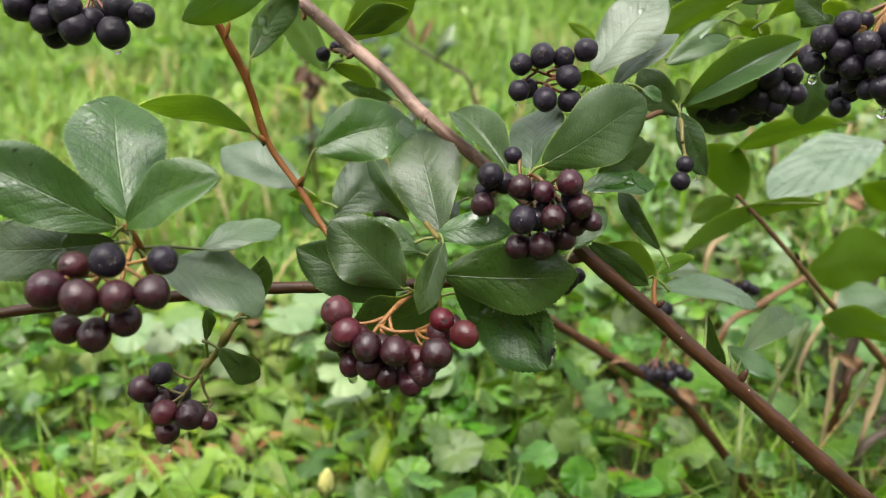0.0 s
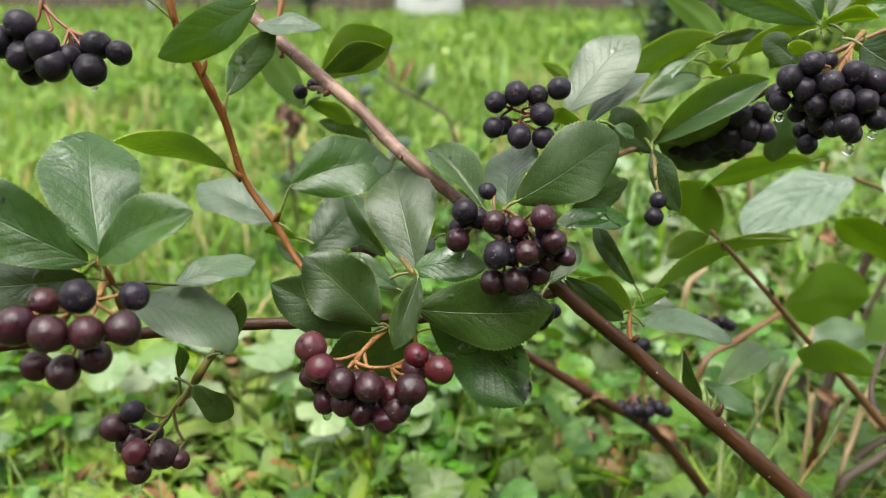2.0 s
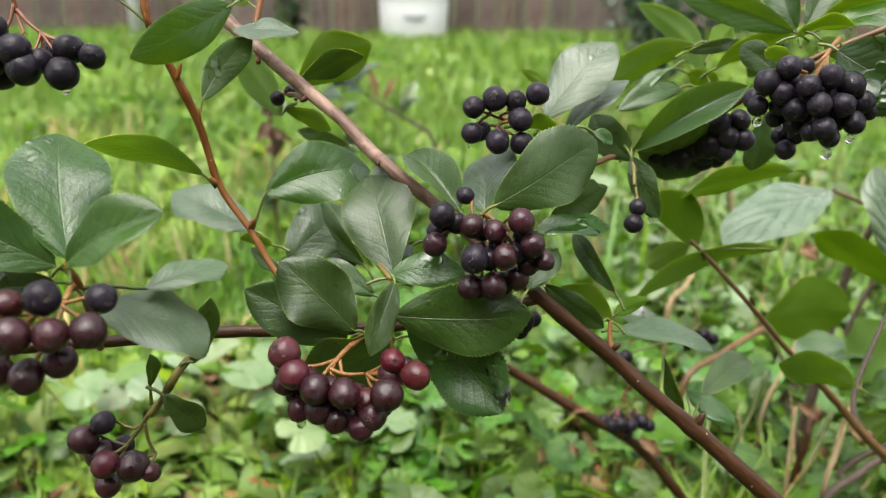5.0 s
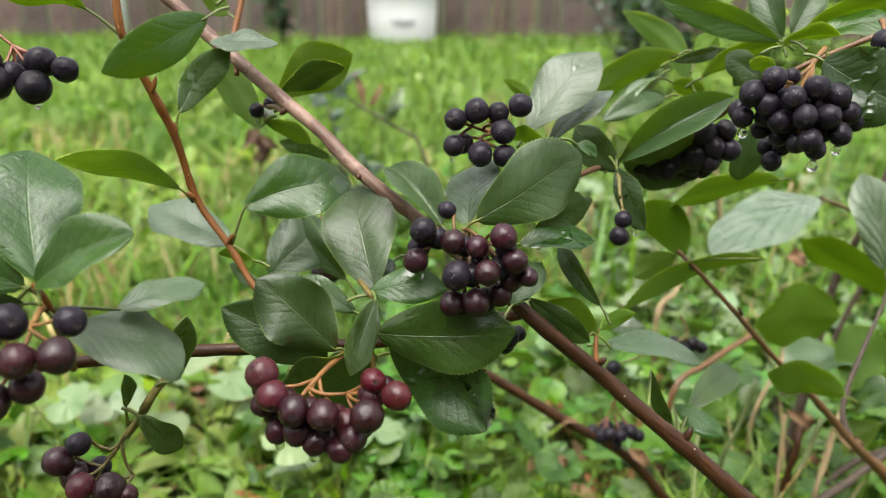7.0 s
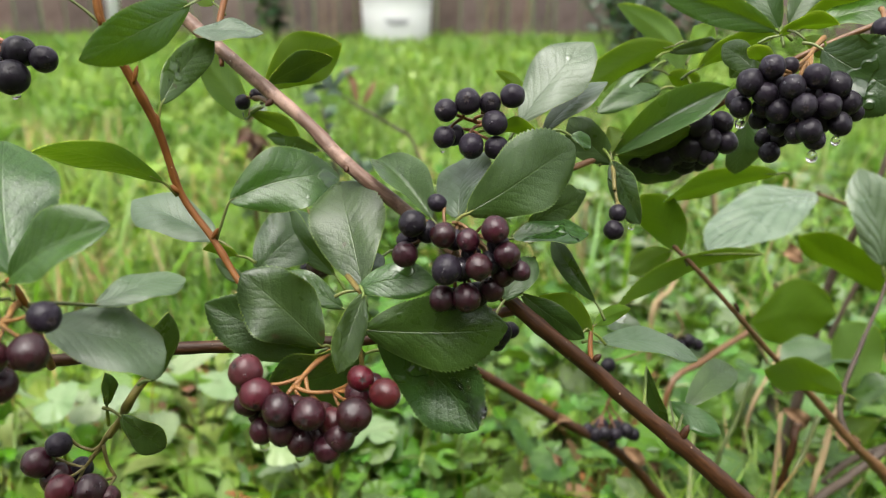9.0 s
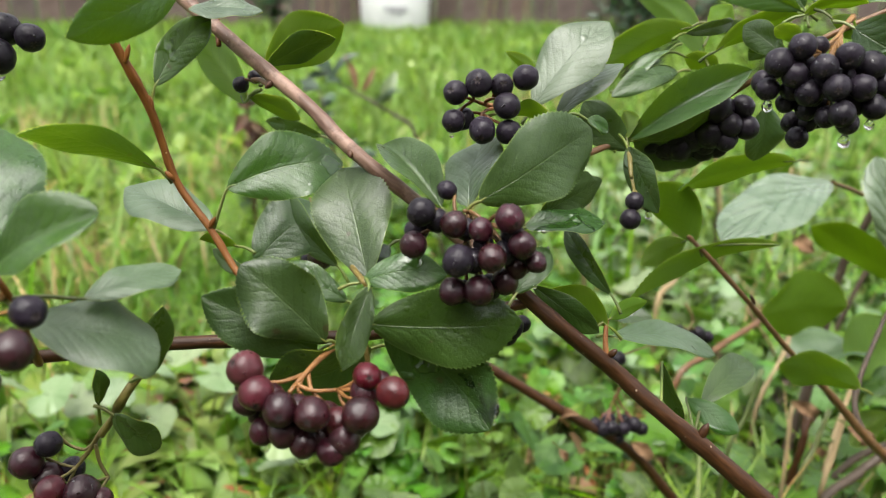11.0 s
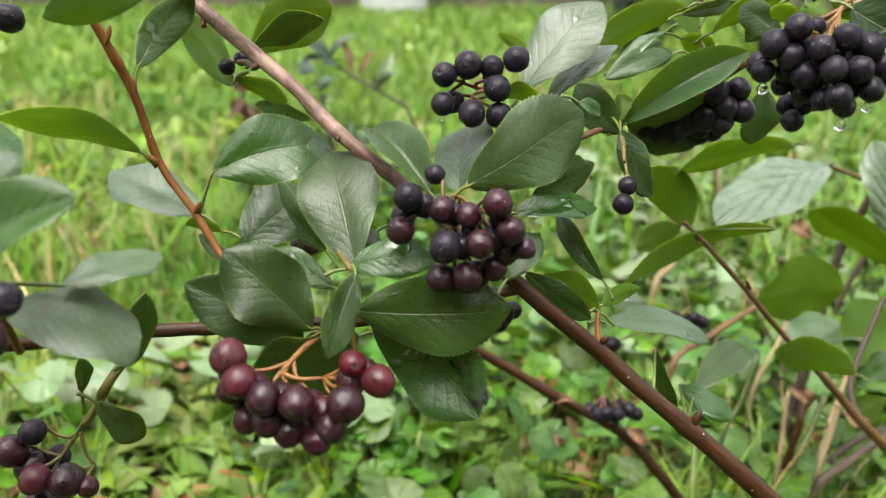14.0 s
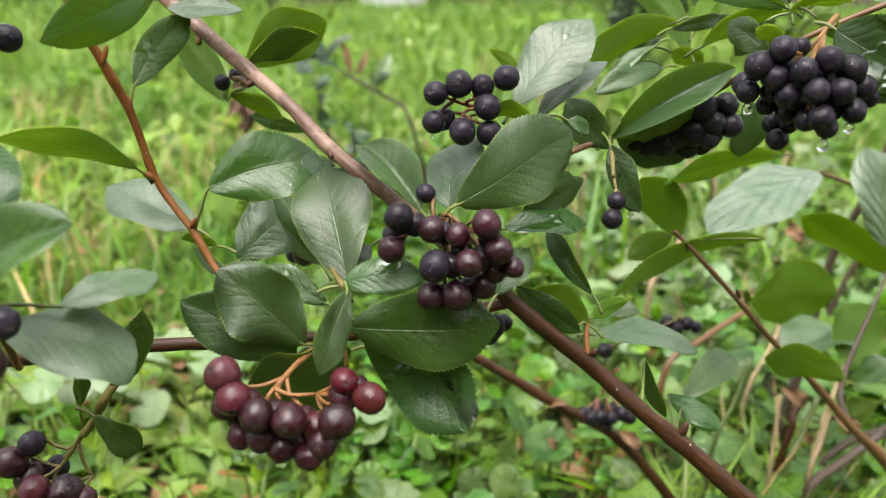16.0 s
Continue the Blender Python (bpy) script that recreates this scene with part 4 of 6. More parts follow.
leaf((-0.0651, 0.2358, 0.3105), (-0.0583, 0.2355, 0.3346), 0.0118, (0.63, -0.75, -0.19), stem=(-0.0710, 0.2388, 0.3074), fold=0.1)
leaf((-0.0773, 0.2383, 0.2966), (-0.0632, 0.2347, 0.2884), 0.0142, (-0.25, -0.97, 0.00), blunt=0.8, wave=0.06)
leaf((-0.0821, 0.2406, 0.2993), (-0.0806, 0.2388, 0.3125), 0.0066, (0.82, -0.54, -0.17))
leaf((-0.0920, 0.2785, 0.4218), (-0.1222, 0.2679, 0.4275), 0.0182, (-0.04, 0.56, 0.83), stem=(-0.0821, 0.2792, 0.4134), wet=3)
leaf((-0.0537, 0.2775, 0.4196), (-0.0789, 0.2481, 0.4075), 0.0167, (0.72, -0.68, 0.14), stem=(-0.0551, 0.3196, 0.4206), wet=3, bend=0.09, fold=0.1)
leaf((-0.0683, 0.2872, 0.3871), (-0.0531, 0.3054, 0.4085), 0.0133, (0.62, -0.78, 0.02), stem=(-0.0701, 0.2858, 0.3791), wet=0, bend=-0.04, fold=0.2)
leaf((-0.0594, 0.3037, 0.4095), (-0.0352, 0.3018, 0.4101), 0.0170, (-0.06, -0.51, 0.86), stem=(-0.0538, 0.3043, 0.4059), wet=2, bend=0.06, fold=0.1)
leaf((-0.0405, 0.3341, 0.3869), (-0.0110, 0.3417, 0.4039), 0.0231, (-0.36, 0.91, 0.22), stem=(-0.0395, 0.3138, 0.3830), bend=0.02, fold=0.2, wet=3)
leaf((-0.0392, 0.3290, 0.3877), (-0.0137, 0.3319, 0.3992), 0.0145, (0.34, -0.75, -0.56), stem=(-0.0391, 0.3138, 0.3830), bend=-0.06, fold=0.1)
leaf((-0.0464, 0.3195, 0.3760), (-0.0678, 0.3383, 0.4013), 0.0162, (0.43, 0.86, -0.28), stem=(-0.0383, 0.3081, 0.3825), wet=3)
leaf((-0.0437, 0.3143, 0.3792), (-0.0259, 0.3143, 0.3717), 0.0095, (0.11, 0.96, 0.26), stem=(-0.0383, 0.3081, 0.3825), wet=3)
leaf((-0.0617, 0.3507, 0.4169), (-0.0743, 0.3599, 0.4253), 0.0128, (0.55, 0.83, -0.09), wet=3)
leaf((-0.0584, 0.3428, 0.4238), (-0.0377, 0.3575, 0.4322), 0.0113, (-0.63, 0.74, 0.24), wet=3)
leaf((-0.0472, 0.2820, 0.3544), (-0.0102, 0.2956, 0.3616), 0.0268, (0.16, -0.80, 0.55), stem=(-0.0527, 0.2814, 0.3407), wet=0, bend=0.1, fold=0.22)
leaf((-0.0227, 0.3615, 0.3546), (-0.0480, 0.3760, 0.3598), 0.0090, (-0.1, -0.98, -0.15), bend=0.04, fold=0.1)
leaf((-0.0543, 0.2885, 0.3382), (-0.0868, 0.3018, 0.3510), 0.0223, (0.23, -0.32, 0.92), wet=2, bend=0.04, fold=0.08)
leaf((-0.0436, 0.3025, 0.3205), (-0.0207, 0.3210, 0.3376), 0.0271, (0.09, -0.73, 0.68), blunt=0.4, bend=0.08, fold=0.22)
leaf((-0.0009, 0.2510, 0.3350), (-0.0100, 0.2859, 0.3621), 0.0275, (-0.17, -0.93, 0.30), bend=0.05, fold=0.2, blunt=0.3)
leaf((-0.0137, 0.3018, 0.3189), (-0.0396, 0.3274, 0.3445), 0.0142, (-0.63, -0.77, 0.13), fold=0.25)
leaf((-0.0159, 0.2384, 0.3165), (-0.0478, 0.2377, 0.3370), 0.0203, (0.14, -0.92, 0.36), stem=(-0.0109, 0.2393, 0.3185), bend=0.05, fold=0.1)
leaf((-0.0131, 0.2343, 0.3220), (-0.0361, 0.2375, 0.3465), 0.0235, (0.06, -0.98, 0.19), stem=(-0.0100, 0.2375, 0.3194), blunt=0.15, bend=0.06, fold=0.26, wave=0.18)
leaf((0.0001, 0.2380, 0.3254), (0.0445, 0.2370, 0.3281), 0.0262, (-0.01, -0.95, 0.22), stem=(-0.0013, 0.2371, 0.3258), bend=0.06, fold=0.1)
leaf((0.0042, 0.2449, 0.3212), (0.0352, 0.2290, 0.2965), 0.0290, (-0.42, -0.86, 0.25), stem=(-0.0010, 0.2397, 0.3225), wet=1, bend=-0.08, fold=0.1, blunt=0.2)
leaf((0.0000, 0.2333, 0.3394), (-0.0073, 0.2180, 0.3223), 0.0113, (0.58, -0.71, 0.38), stem=(-0.0015, 0.2434, 0.3376), bend=0.04, fold=0.35)
leaf((-0.0024, 0.2429, 0.3365), (0.0227, 0.2423, 0.3402), 0.0134, (-0.13, -0.64, 0.76), bend=0.1, fold=0.15)
leaf((-0.0070, 0.2462, 0.3292), (-0.0308, 0.2524, 0.3383), 0.0115, (0.10, -0.67, 0.73), fold=0.25)
leaf((-0.0004, 0.2475, 0.3124), (-0.0312, 0.2388, 0.3075), 0.0346, (0.31, -0.89, -0.35))
leaf((0.0215, 0.2557, 0.3555), (0.0039, 0.2820, 0.3704), 0.0170, (-0.02, -0.60, 0.80), bend=0.06, fold=0.9)
leaf((0.0310, 0.2702, 0.3512), (0.0386, 0.2917, 0.3701), 0.0266, (-0.65, -0.36, 0.67), wet=2, bend=0.04, fold=0.2)
leaf((0.0323, 0.2478, 0.3598), (0.0685, 0.2673, 0.3793), 0.0262, (0.38, -0.90, 0.19), stem=(0.0284, 0.2494, 0.3561), blunt=0.4, bend=0.07, fold=0.1)
leaf((0.0685, 0.2736, 0.3787), (0.0760, 0.2752, 0.3747), 0.0066, (0.44, -0.69, 0.57))
leaf((0.0562, 0.2760, 0.3470), (0.0775, 0.2850, 0.3574), 0.0160, (0.43, -0.90, -0.10), bend=0.05, fold=0.1, tear=0.6)
leaf((0.0500, 0.2702, 0.3438), (0.0782, 0.2770, 0.3444), 0.0152, (0.09, -0.47, 0.88), wet=1, bend=0.06)
leaf((0.0809, 0.2723, 0.3190), (0.0676, 0.2891, 0.3396), 0.0092, (-0.63, -0.75, 0.21), fold=0.3)
leaf((0.0801, 0.2707, 0.3079), (0.0607, 0.2719, 0.3229), 0.0143, (0.19, 0.97, 0.17), bend=0.06, fold=0.2, wet=3)
leaf((0.0812, 0.2724, 0.3094), (0.0962, 0.2789, 0.3140), 0.0073, (-0.35, 0.92, -0.14), wet=3)
leaf((0.0457, 0.2561, 0.3267), (0.0572, 0.2679, 0.3386), 0.0123, (-0.06, -0.68, 0.73), fold=0.1)
leaf((0.0542, 0.2727, 0.3222), (0.0773, 0.2693, 0.3073), 0.0110, (-0.15, -0.99, -0.02))
leaf((0.0831, 0.2728, 0.3027), (0.1282, 0.2883, 0.2885), 0.0142, (0.38, -0.31, 0.87), wet=2, bend=0.06, fold=0.15)
leaf((0.0054, 0.2764, 0.3357), (-0.0043, 0.2644, 0.3331), 0.0115, (0.20, -0.35, 0.92))
leaf((-0.0405, 0.2772, 0.3252), (-0.0557, 0.2908, 0.3311), 0.0065, (-0.65, -0.76, 0.08))
leaf((-0.0455, 0.2814, 0.3345), (-0.0592, 0.2874, 0.3358), 0.0074, (0.38, 0.75, 0.55), wet=3)
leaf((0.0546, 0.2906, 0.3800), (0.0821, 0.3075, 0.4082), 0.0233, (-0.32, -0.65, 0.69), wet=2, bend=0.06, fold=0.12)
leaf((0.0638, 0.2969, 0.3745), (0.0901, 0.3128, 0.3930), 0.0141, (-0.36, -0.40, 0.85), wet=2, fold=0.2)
leaf((0.0586, 0.3053, 0.3884), (0.0485, 0.3194, 0.3955), 0.0057, (0.79, 0.61, -0.08), wet=3)
leaf((0.1271, 0.3494, 0.4015), (0.0838, 0.3312, 0.3853), 0.0190, (-0.46, 0.84, 0.28), bend=0.08, fold=0.15, wet=3)
leaf((0.1205, 0.3418, 0.3845), (0.0906, 0.3282, 0.3785), 0.0110, (0.21, -0.74, 0.63))
leaf((0.1179, 0.3454, 0.3926), (0.0955, 0.3339, 0.3791), 0.0081, (-0.35, -0.34, 0.87), wet=2)
leaf((0.0943, 0.3100, 0.3644), (0.1352, 0.3072, 0.3926), 0.0158, (-0.38, -0.86, 0.30), wet=3, bend=0.05, fold=1.0)
leaf((0.0979, 0.3177, 0.3621), (0.1299, 0.3199, 0.3670), 0.0381, (0.15, -0.77, -0.61))
leaf((0.0936, 0.3093, 0.3605), (0.0776, 0.3172, 0.3783), 0.0161, (-0.42, -0.91, 0.02))
leaf((0.0912, 0.3028, 0.3630), (0.0987, 0.2840, 0.3454), 0.0142, (-0.80, -0.55, 0.25), wet=1, bend=0.06, fold=0.25)
leaf((0.0917, 0.3060, 0.3654), (0.0927, 0.3155, 0.3745), 0.0094, (0.86, 0.29, -0.41), wet=3)
leaf((0.1642, 0.3462, 0.4089), (0.1530, 0.3505, 0.3891), 0.0120, (-0.45, -0.85, -0.10), fold=0.15)
leaf((0.1003, 0.3427, 0.3790), (0.1237, 0.3507, 0.3848), 0.0097, (0.10, -0.90, -0.20), fold=0.1)
leaf((0.1234, 0.3452, 0.3993), (0.1469, 0.3564, 0.4047), 0.0072, (0.10, -0.90, -0.25))
leaf((0.1560, 0.3531, 0.3970), (0.1446, 0.3607, 0.4017), 0.0084, (-0.10, -0.95, -0.10))
leaf((0.1590, 0.3473, 0.4111), (0.1739, 0.3610, 0.4224), 0.0087, (0.40, -0.85, -0.10))
leaf((0.1403, 0.3511, 0.3092), (0.1216, 0.3567, 0.3367), 0.0228, (0.44, 0.89, 0.12), fold=0.06, wet=3)
leaf((0.1883, 0.3666, 0.3417), (0.1288, 0.3481, 0.3370), 0.0211, (-0.30, 0.83, 0.47), bend=0.06, wet=3)
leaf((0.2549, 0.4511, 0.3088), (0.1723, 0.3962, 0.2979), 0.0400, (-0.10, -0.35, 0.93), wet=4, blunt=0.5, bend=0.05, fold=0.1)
leaf((0.1544, 0.3318, 0.3730), (0.1537, 0.3348, 0.3510), 0.0190, (0.06, -0.90, 0.40))
leaf((0.1845, 0.3608, 0.3039), (0.1040, 0.3287, 0.2933), 0.0178, (-0.38, 0.80, 0.46), stem=(0.1428, 0.3513, 0.3071), bend=0.1, fold=0.12, wet=3)
leaf((0.1384, 0.3570, 0.3076), (0.1224, 0.3671, 0.2935), 0.0130, (0.48, 0.87, 0.09), wet=3)
leaf((0.2559, 0.5060, 0.1996), (0.3297, 0.5276, 0.1990), 0.0541, (-0.28, 0.96, 0.06), stem=(0.2424, 0.4431, 0.2058), blunt=0.6, wet=3)
leaf((0.2759, 0.4824, 0.1709), (0.3210, 0.4988, 0.1833), 0.0563, (-0.27, 0.00, 0.96), wet=2, blunt=0.7)
leaf((0.3049, 0.4618, 0.1739), (0.3337, 0.4876, 0.2075), 0.0464, (-0.19, 0.85, -0.49), blunt=0.5, wet=3)
leaf((0.2358, 0.3581, 0.2290), (0.1966, 0.3649, 0.2418), 0.0255, (0.26, 0.88, 0.39), bend=0.06, wet=3)
leaf((0.3206, 0.4586, 0.2408), (0.2581, 0.4657, 0.2815), 0.0333, (0.41, 0.75, 0.51), bend=0.05, wet=3)
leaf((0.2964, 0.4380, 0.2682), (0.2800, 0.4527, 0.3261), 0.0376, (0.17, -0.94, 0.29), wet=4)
leaf((0.3373, 0.4528, 0.1782), (0.3104, 0.4690, 0.1654), 0.0235, (-0.51, -0.18, 0.84))
leaf((0.1333, 0.3494, 0.3892), (0.1318, 0.4611, 0.4192), 0.0166, (0.96, 0.08, -0.27), fold=0.2, wet=3)
leaf((0.1533, 0.3149, 0.4101), (0.1085, 0.3224, 0.4270), 0.0138, (-0.25, -0.94, -0.25), wet=3, bend=0.06, fold=0.5)
leaf((0.1547, 0.3153, 0.4110), (0.1511, 0.3303, 0.4326), 0.0149, (-0.72, -0.62, 0.31), fold=0.3)
leaf((0.1611, 0.3212, 0.4120), (0.1764, 0.3354, 0.4317), 0.0138, (0.09, -0.84, 0.54), fold=0.3)
leaf((0.1491, 0.3035, 0.4091), (0.1697, 0.3005, 0.4146), 0.0133, (-0.11, 0.65, 0.75), wet=3)
leaf((0.1637, 0.3165, 0.4138), (0.1988, 0.3123, 0.4290), 0.0214, (-0.21, 0.69, 0.69), bend=0.05, wet=3)
leaf((0.1658, 0.3104, 0.4122), (0.1947, 0.3022, 0.4186), 0.0169, (-0.30, -0.41, 0.86))
leaf((0.1473, 0.2679, 0.4077), (0.1682, 0.2485, 0.3961), 0.0278, (-0.62, -0.76, 0.10), bend=0.08, fold=0.15, wet=1)
leaf((0.1337, 0.3380, 0.3931), (0.1587, 0.3256, 0.4097), 0.0136, (-0.09, 0.73, 0.67), wet=3)
leaf((0.1465, 0.3083, 0.3952), (0.1371, 0.3236, 0.4050), 0.0127, (-0.80, -0.59, 0.14))
leaf((0.1331, 0.2703, 0.4034), (0.1245, 0.2724, 0.4079), 0.0078, (0.44, 0.74, 0.51), wet=3)
leaf((0.1372, 0.3536, 0.3987), (0.1486, 0.3640, 0.4098), 0.0136, (-0.40, 0.84, -0.38), wet=3)
leaf((0.1257, 0.3496, 0.3896), (0.1390, 0.3470, 0.3839), 0.0137, (0.39, 0.69, 0.61), wet=3)
leaf((0.0437, 0.2845, 0.3785), (0.0582, 0.2819, 0.3801), 0.0090, (0.05, 0.73, 0.69), wet=3)
leaf((0.1558, 0.2979, 0.4088), (0.1615, 0.2902, 0.4037), 0.0081, (0.83, 0.54, 0.11), wet=3)
leaf((0.1201, 0.2908, 0.2662), (0.1365, 0.2772, 0.2602), 0.0105, (-0.10, -0.86, 0.50), stem=(0.1120, 0.2610, 0.2695), wet=3, blunt=0.4, fold=0.05)
leaf((0.1280, 0.2939, 0.2613), (0.1584, 0.3210, 0.2675), 0.0150, (-0.20, -0.70, 0.68), stem=(0.1120, 0.2610, 0.2695), blunt=0.5)
leaf((0.1092, 0.2917, 0.2819), (0.1194, 0.2882, 0.2587), 0.0075, (-0.75, -0.62, 0.20), stem=(0.1000, 0.2640, 0.2800), fold=0.3)
leaf((0.3451, 0.4782, 0.1368), (0.3155, 0.4706, 0.1197), 0.0241, (-0.10, 0.96, -0.26), wet=3)
leaf((0.1353, 0.3787, 0.2579), (0.1188, 0.3897, 0.2580), 0.0137, (-0.31, -0.48, 0.82))
leaf((0.3154, 0.5511, 0.1040), (0.3341, 0.5455, 0.0914), 0.0138, (-0.00, -0.92, 0.40), dead=1, wave=0.3, bend=0.25, fold=0.6)
leaf((0.1495, 0.4320, 0.1511), (0.1622, 0.4262, 0.1431), 0.0093, (-0.01, -0.82, 0.57), dead=1, wave=0.3, bend=0.25, fold=0.6)
leaf((0.1035, 0.4280, 0.1716), (0.1147, 0.4245, 0.1762), 0.0056, (-0.45, -0.41, 0.80), dead=1, wave=0.3, bend=0.25, fold=0.6)
leaf((0.3018, 0.5636, 0.2308), (0.3117, 0.5515, 0.2283), 0.0136, (-0.50, -0.55, 0.67), dead=1, wave=0.35, bend=0.3, fold=0.7)
leaf((0.2790, 0.4245, 0.1637), (0.2911, 0.4201, 0.1539), 0.0107, (-0.04, -0.93, 0.36), dead=1, wave=0.35, bend=0.3, fold=0.7)
leaf((0.3175, 0.5213, 0.0860), (0.3297, 0.5125, 0.0661), 0.0159, (-0.14, -0.93, 0.33), dead=1, wave=0.35, bend=0.3, fold=0.7)
leaf((0.1069, 0.4375, 0.1438), (0.1121, 0.4346, 0.1372), 0.0058, (0.10, -0.88, 0.47), dead=1, wave=0.35, bend=0.3, fold=0.7)

cluster((-0.0877, 0.2016, 0.3470), (-0.0892, 0.2125, 0.3469), [
    ((-0.0857, 0.1853, 0.3546), 0.0046, "black"), ((-0.0959, 0.1884, 0.3517), 0.0040, "red"), ((-0.0743, 0.1926, 0.3514), 0.0040, "black"),
    ((-0.1005, 0.1815, 0.3484), 0.0050, "purple"), ((-0.0911, 0.1779, 0.3479), 0.0048, "purple"), ((-0.0825, 0.1798, 0.3472), 0.0046, "purple"),
    ((-0.0741, 0.1821, 0.3473), 0.0046, "purple"), ((-0.0995, 0.1852, 0.3347), 0.0040, "purple"), ((-0.0915, 0.1828, 0.3343), 0.0045, "purple"),
    ((-0.0836, 0.1844, 0.3378), 0.0043, "purple")], stalk_orange, "cluster of dark purple berries")
cluster((-0.0933, 0.2543, 0.2731), (-0.0820, 0.2493, 0.2886), [
    ((-0.1044, 0.2520, 0.2780), 0.0042, "black"), ((-0.1115, 0.2505, 0.2723), 0.0054, "purple"), ((-0.1070, 0.2527, 0.2647), 0.0055, "purple"),
    ((-0.1014, 0.2419, 0.2676), 0.0048, "red"), ((-0.0921, 0.2424, 0.2662), 0.0055, "purple"), ((-0.0862, 0.2424, 0.2637), 0.0035, "red"),
    ((-0.1028, 0.2448, 0.2569), 0.0046, "purple"), ((-0.1001, 0.2562, 0.2654), 0.0041, "black")], stalk_green, "small cluster of dark berries on an olive twig", [(-0.0957, 0.2555, 0.2733), (-0.0978, 0.2535, 0.2678), (-0.0962, 0.2545, 0.2706), (-0.0873, 0.2520, 0.2648)])
cluster((-0.1339, 0.3006, 0.4148), (-0.1358, 0.3006, 0.4273), [
    ((-0.1396, 0.2921, 0.4106), 0.0055, "black"), ((-0.1307, 0.2870, 0.4038), 0.0059, "black"), ((-0.1397, 0.2896, 0.4000), 0.0054, "black"),
    ((-0.1281, 0.2863, 0.3974), 0.0059, "black"), ((-0.1239, 0.2905, 0.3996), 0.0044, "black"), ((-0.1146, 0.2846, 0.3961), 0.0057, "black"),
    ((-0.1139, 0.2913, 0.4037), 0.0052, "black"), ((-0.1054, 0.2892, 0.4014), 0.0044, "black"), ((-0.1488, 0.2928, 0.4046), 0.0060, "black"),
    ((-0.1397, 0.2945, 0.3936), 0.0045, "black"), ((-0.1237, 0.2999, 0.4011), 0.0045, "black")], stalk_orange, "cluster of black berries with rain drops")
cluster((0.0293, 0.2494, 0.3561), (0.0367, 0.2660, 0.3392), [
    ((0.0147, 0.2360, 0.3604), 0.0042, "black"), ((0.0126, 0.2361, 0.3507), 0.0040, "purple"), ((0.0229, 0.2520, 0.3620), 0.0029, "black"),
    ((0.0237, 0.2336, 0.3575), 0.0039, "purple"), ((0.0309, 0.2320, 0.3563), 0.0036, "purple"), ((0.0382, 0.2284, 0.3607), 0.0042, "purple"),
    ((0.0244, 0.2267, 0.3493), 0.0044, "black"), ((0.0335, 0.2260, 0.3503), 0.0040, "purple"), ((0.0419, 0.2274, 0.3534), 0.0040, "purple"),
    ((0.0462, 0.2292, 0.3476), 0.0031, "purple"), ((0.0234, 0.2307, 0.3386), 0.0040, "purple"), ((0.0306, 0.2289, 0.3395), 0.0044, "purple"),
    ((0.0384, 0.2336, 0.3402), 0.0040, "purple"), ((0.0417, 0.2335, 0.3448), 0.0035, "purple")], stalk_orange, "dense cluster of purple berries", fill="black")
cluster((-0.0202, 0.2205, 0.3158), (-0.0100, 0.2374, 0.3191), [
    ((-0.0322, 0.2136, 0.3247), 0.0050, "red"), ((-0.0290, 0.2093, 0.3199), 0.0048, "red"), ((-0.0227, 0.2058, 0.3170), 0.0047, "purple"),
    ((-0.0141, 0.2039, 0.3165), 0.0046, "purple"), ((-0.0020, 0.2033, 0.3163), 0.0049, "purple"), ((-0.0004, 0.2138, 0.3216), 0.0040, "red"),
    ((0.0064, 0.2087, 0.3195), 0.0043, "red"), ((-0.0330, 0.2161, 0.3131), 0.0037, "purple"), ((-0.0284, 0.2113, 0.3072), 0.0037, "purple"),
    ((-0.0223, 0.2077, 0.3089), 0.0043, "purple"), ((-0.0171, 0.2074, 0.3057), 0.0041, "purple"), ((-0.0098, 0.2057, 0.3043), 0.0041, "purple"),
    ((-0.0063, 0.2061, 0.3077), 0.0043, "purple"), ((-0.0085, 0.2095, 0.3105), 0.0043, "red"), ((-0.0196, 0.2144, 0.3068), 0.0041, "purple"),
    ((-0.0134, 0.2099, 0.3066), 0.0042, "purple"), ((-0.0265, 0.2175, 0.3089), 0.0038, "purple"), ((-0.0115, 0.2147, 0.3025), 0.0034, "purple")], stalk_orange, "hanging cluster of reddish berries", [(-0.0275, 0.2205, 0.3166), (-0.0217, 0.2192, 0.3139), (-0.0186, 0.2191, 0.3137), (-0.0129, 0.2179, 0.3120), (-0.0086, 0.2197, 0.3143)], fill="purple")
cluster((0.0380, 0.2876, 0.3807), (0.0543, 0.2948, 0.3771), [
    ((0.0272, 0.2802, 0.3861), 0.0039, "black"), ((0.0345, 0.2804, 0.3890), 0.0045, "black"), ((0.0420, 0.2806, 0.3883), 0.0039, "black"),
    ((0.0497, 0.2822, 0.3906), 0.0041, "black"), ((0.0432, 0.2764, 0.3825), 0.0042, "black"), ((0.0266, 0.2785, 0.3774), 0.0039, "black"),
    ((0.0302, 0.2848, 0.3767), 0.0038, "black"), ((0.0354, 0.2743, 0.3752), 0.0044, "black"), ((0.0440, 0.2761, 0.3743), 0.0041, "black")], stalk_orange, "open cluster of black berries on orange stalks")
cluster((0.0899, 0.2905, 0.3551), (0.0922, 0.3047, 0.3623), [
    ((0.0902, 0.2852, 0.3481), 0.0033, "black"), ((0.0882, 0.2818, 0.3427), 0.0037, "black"), ((0.0972, 0.2906, 0.3455), 0.0028, "black")], stalk_green, "pair of small black berries")
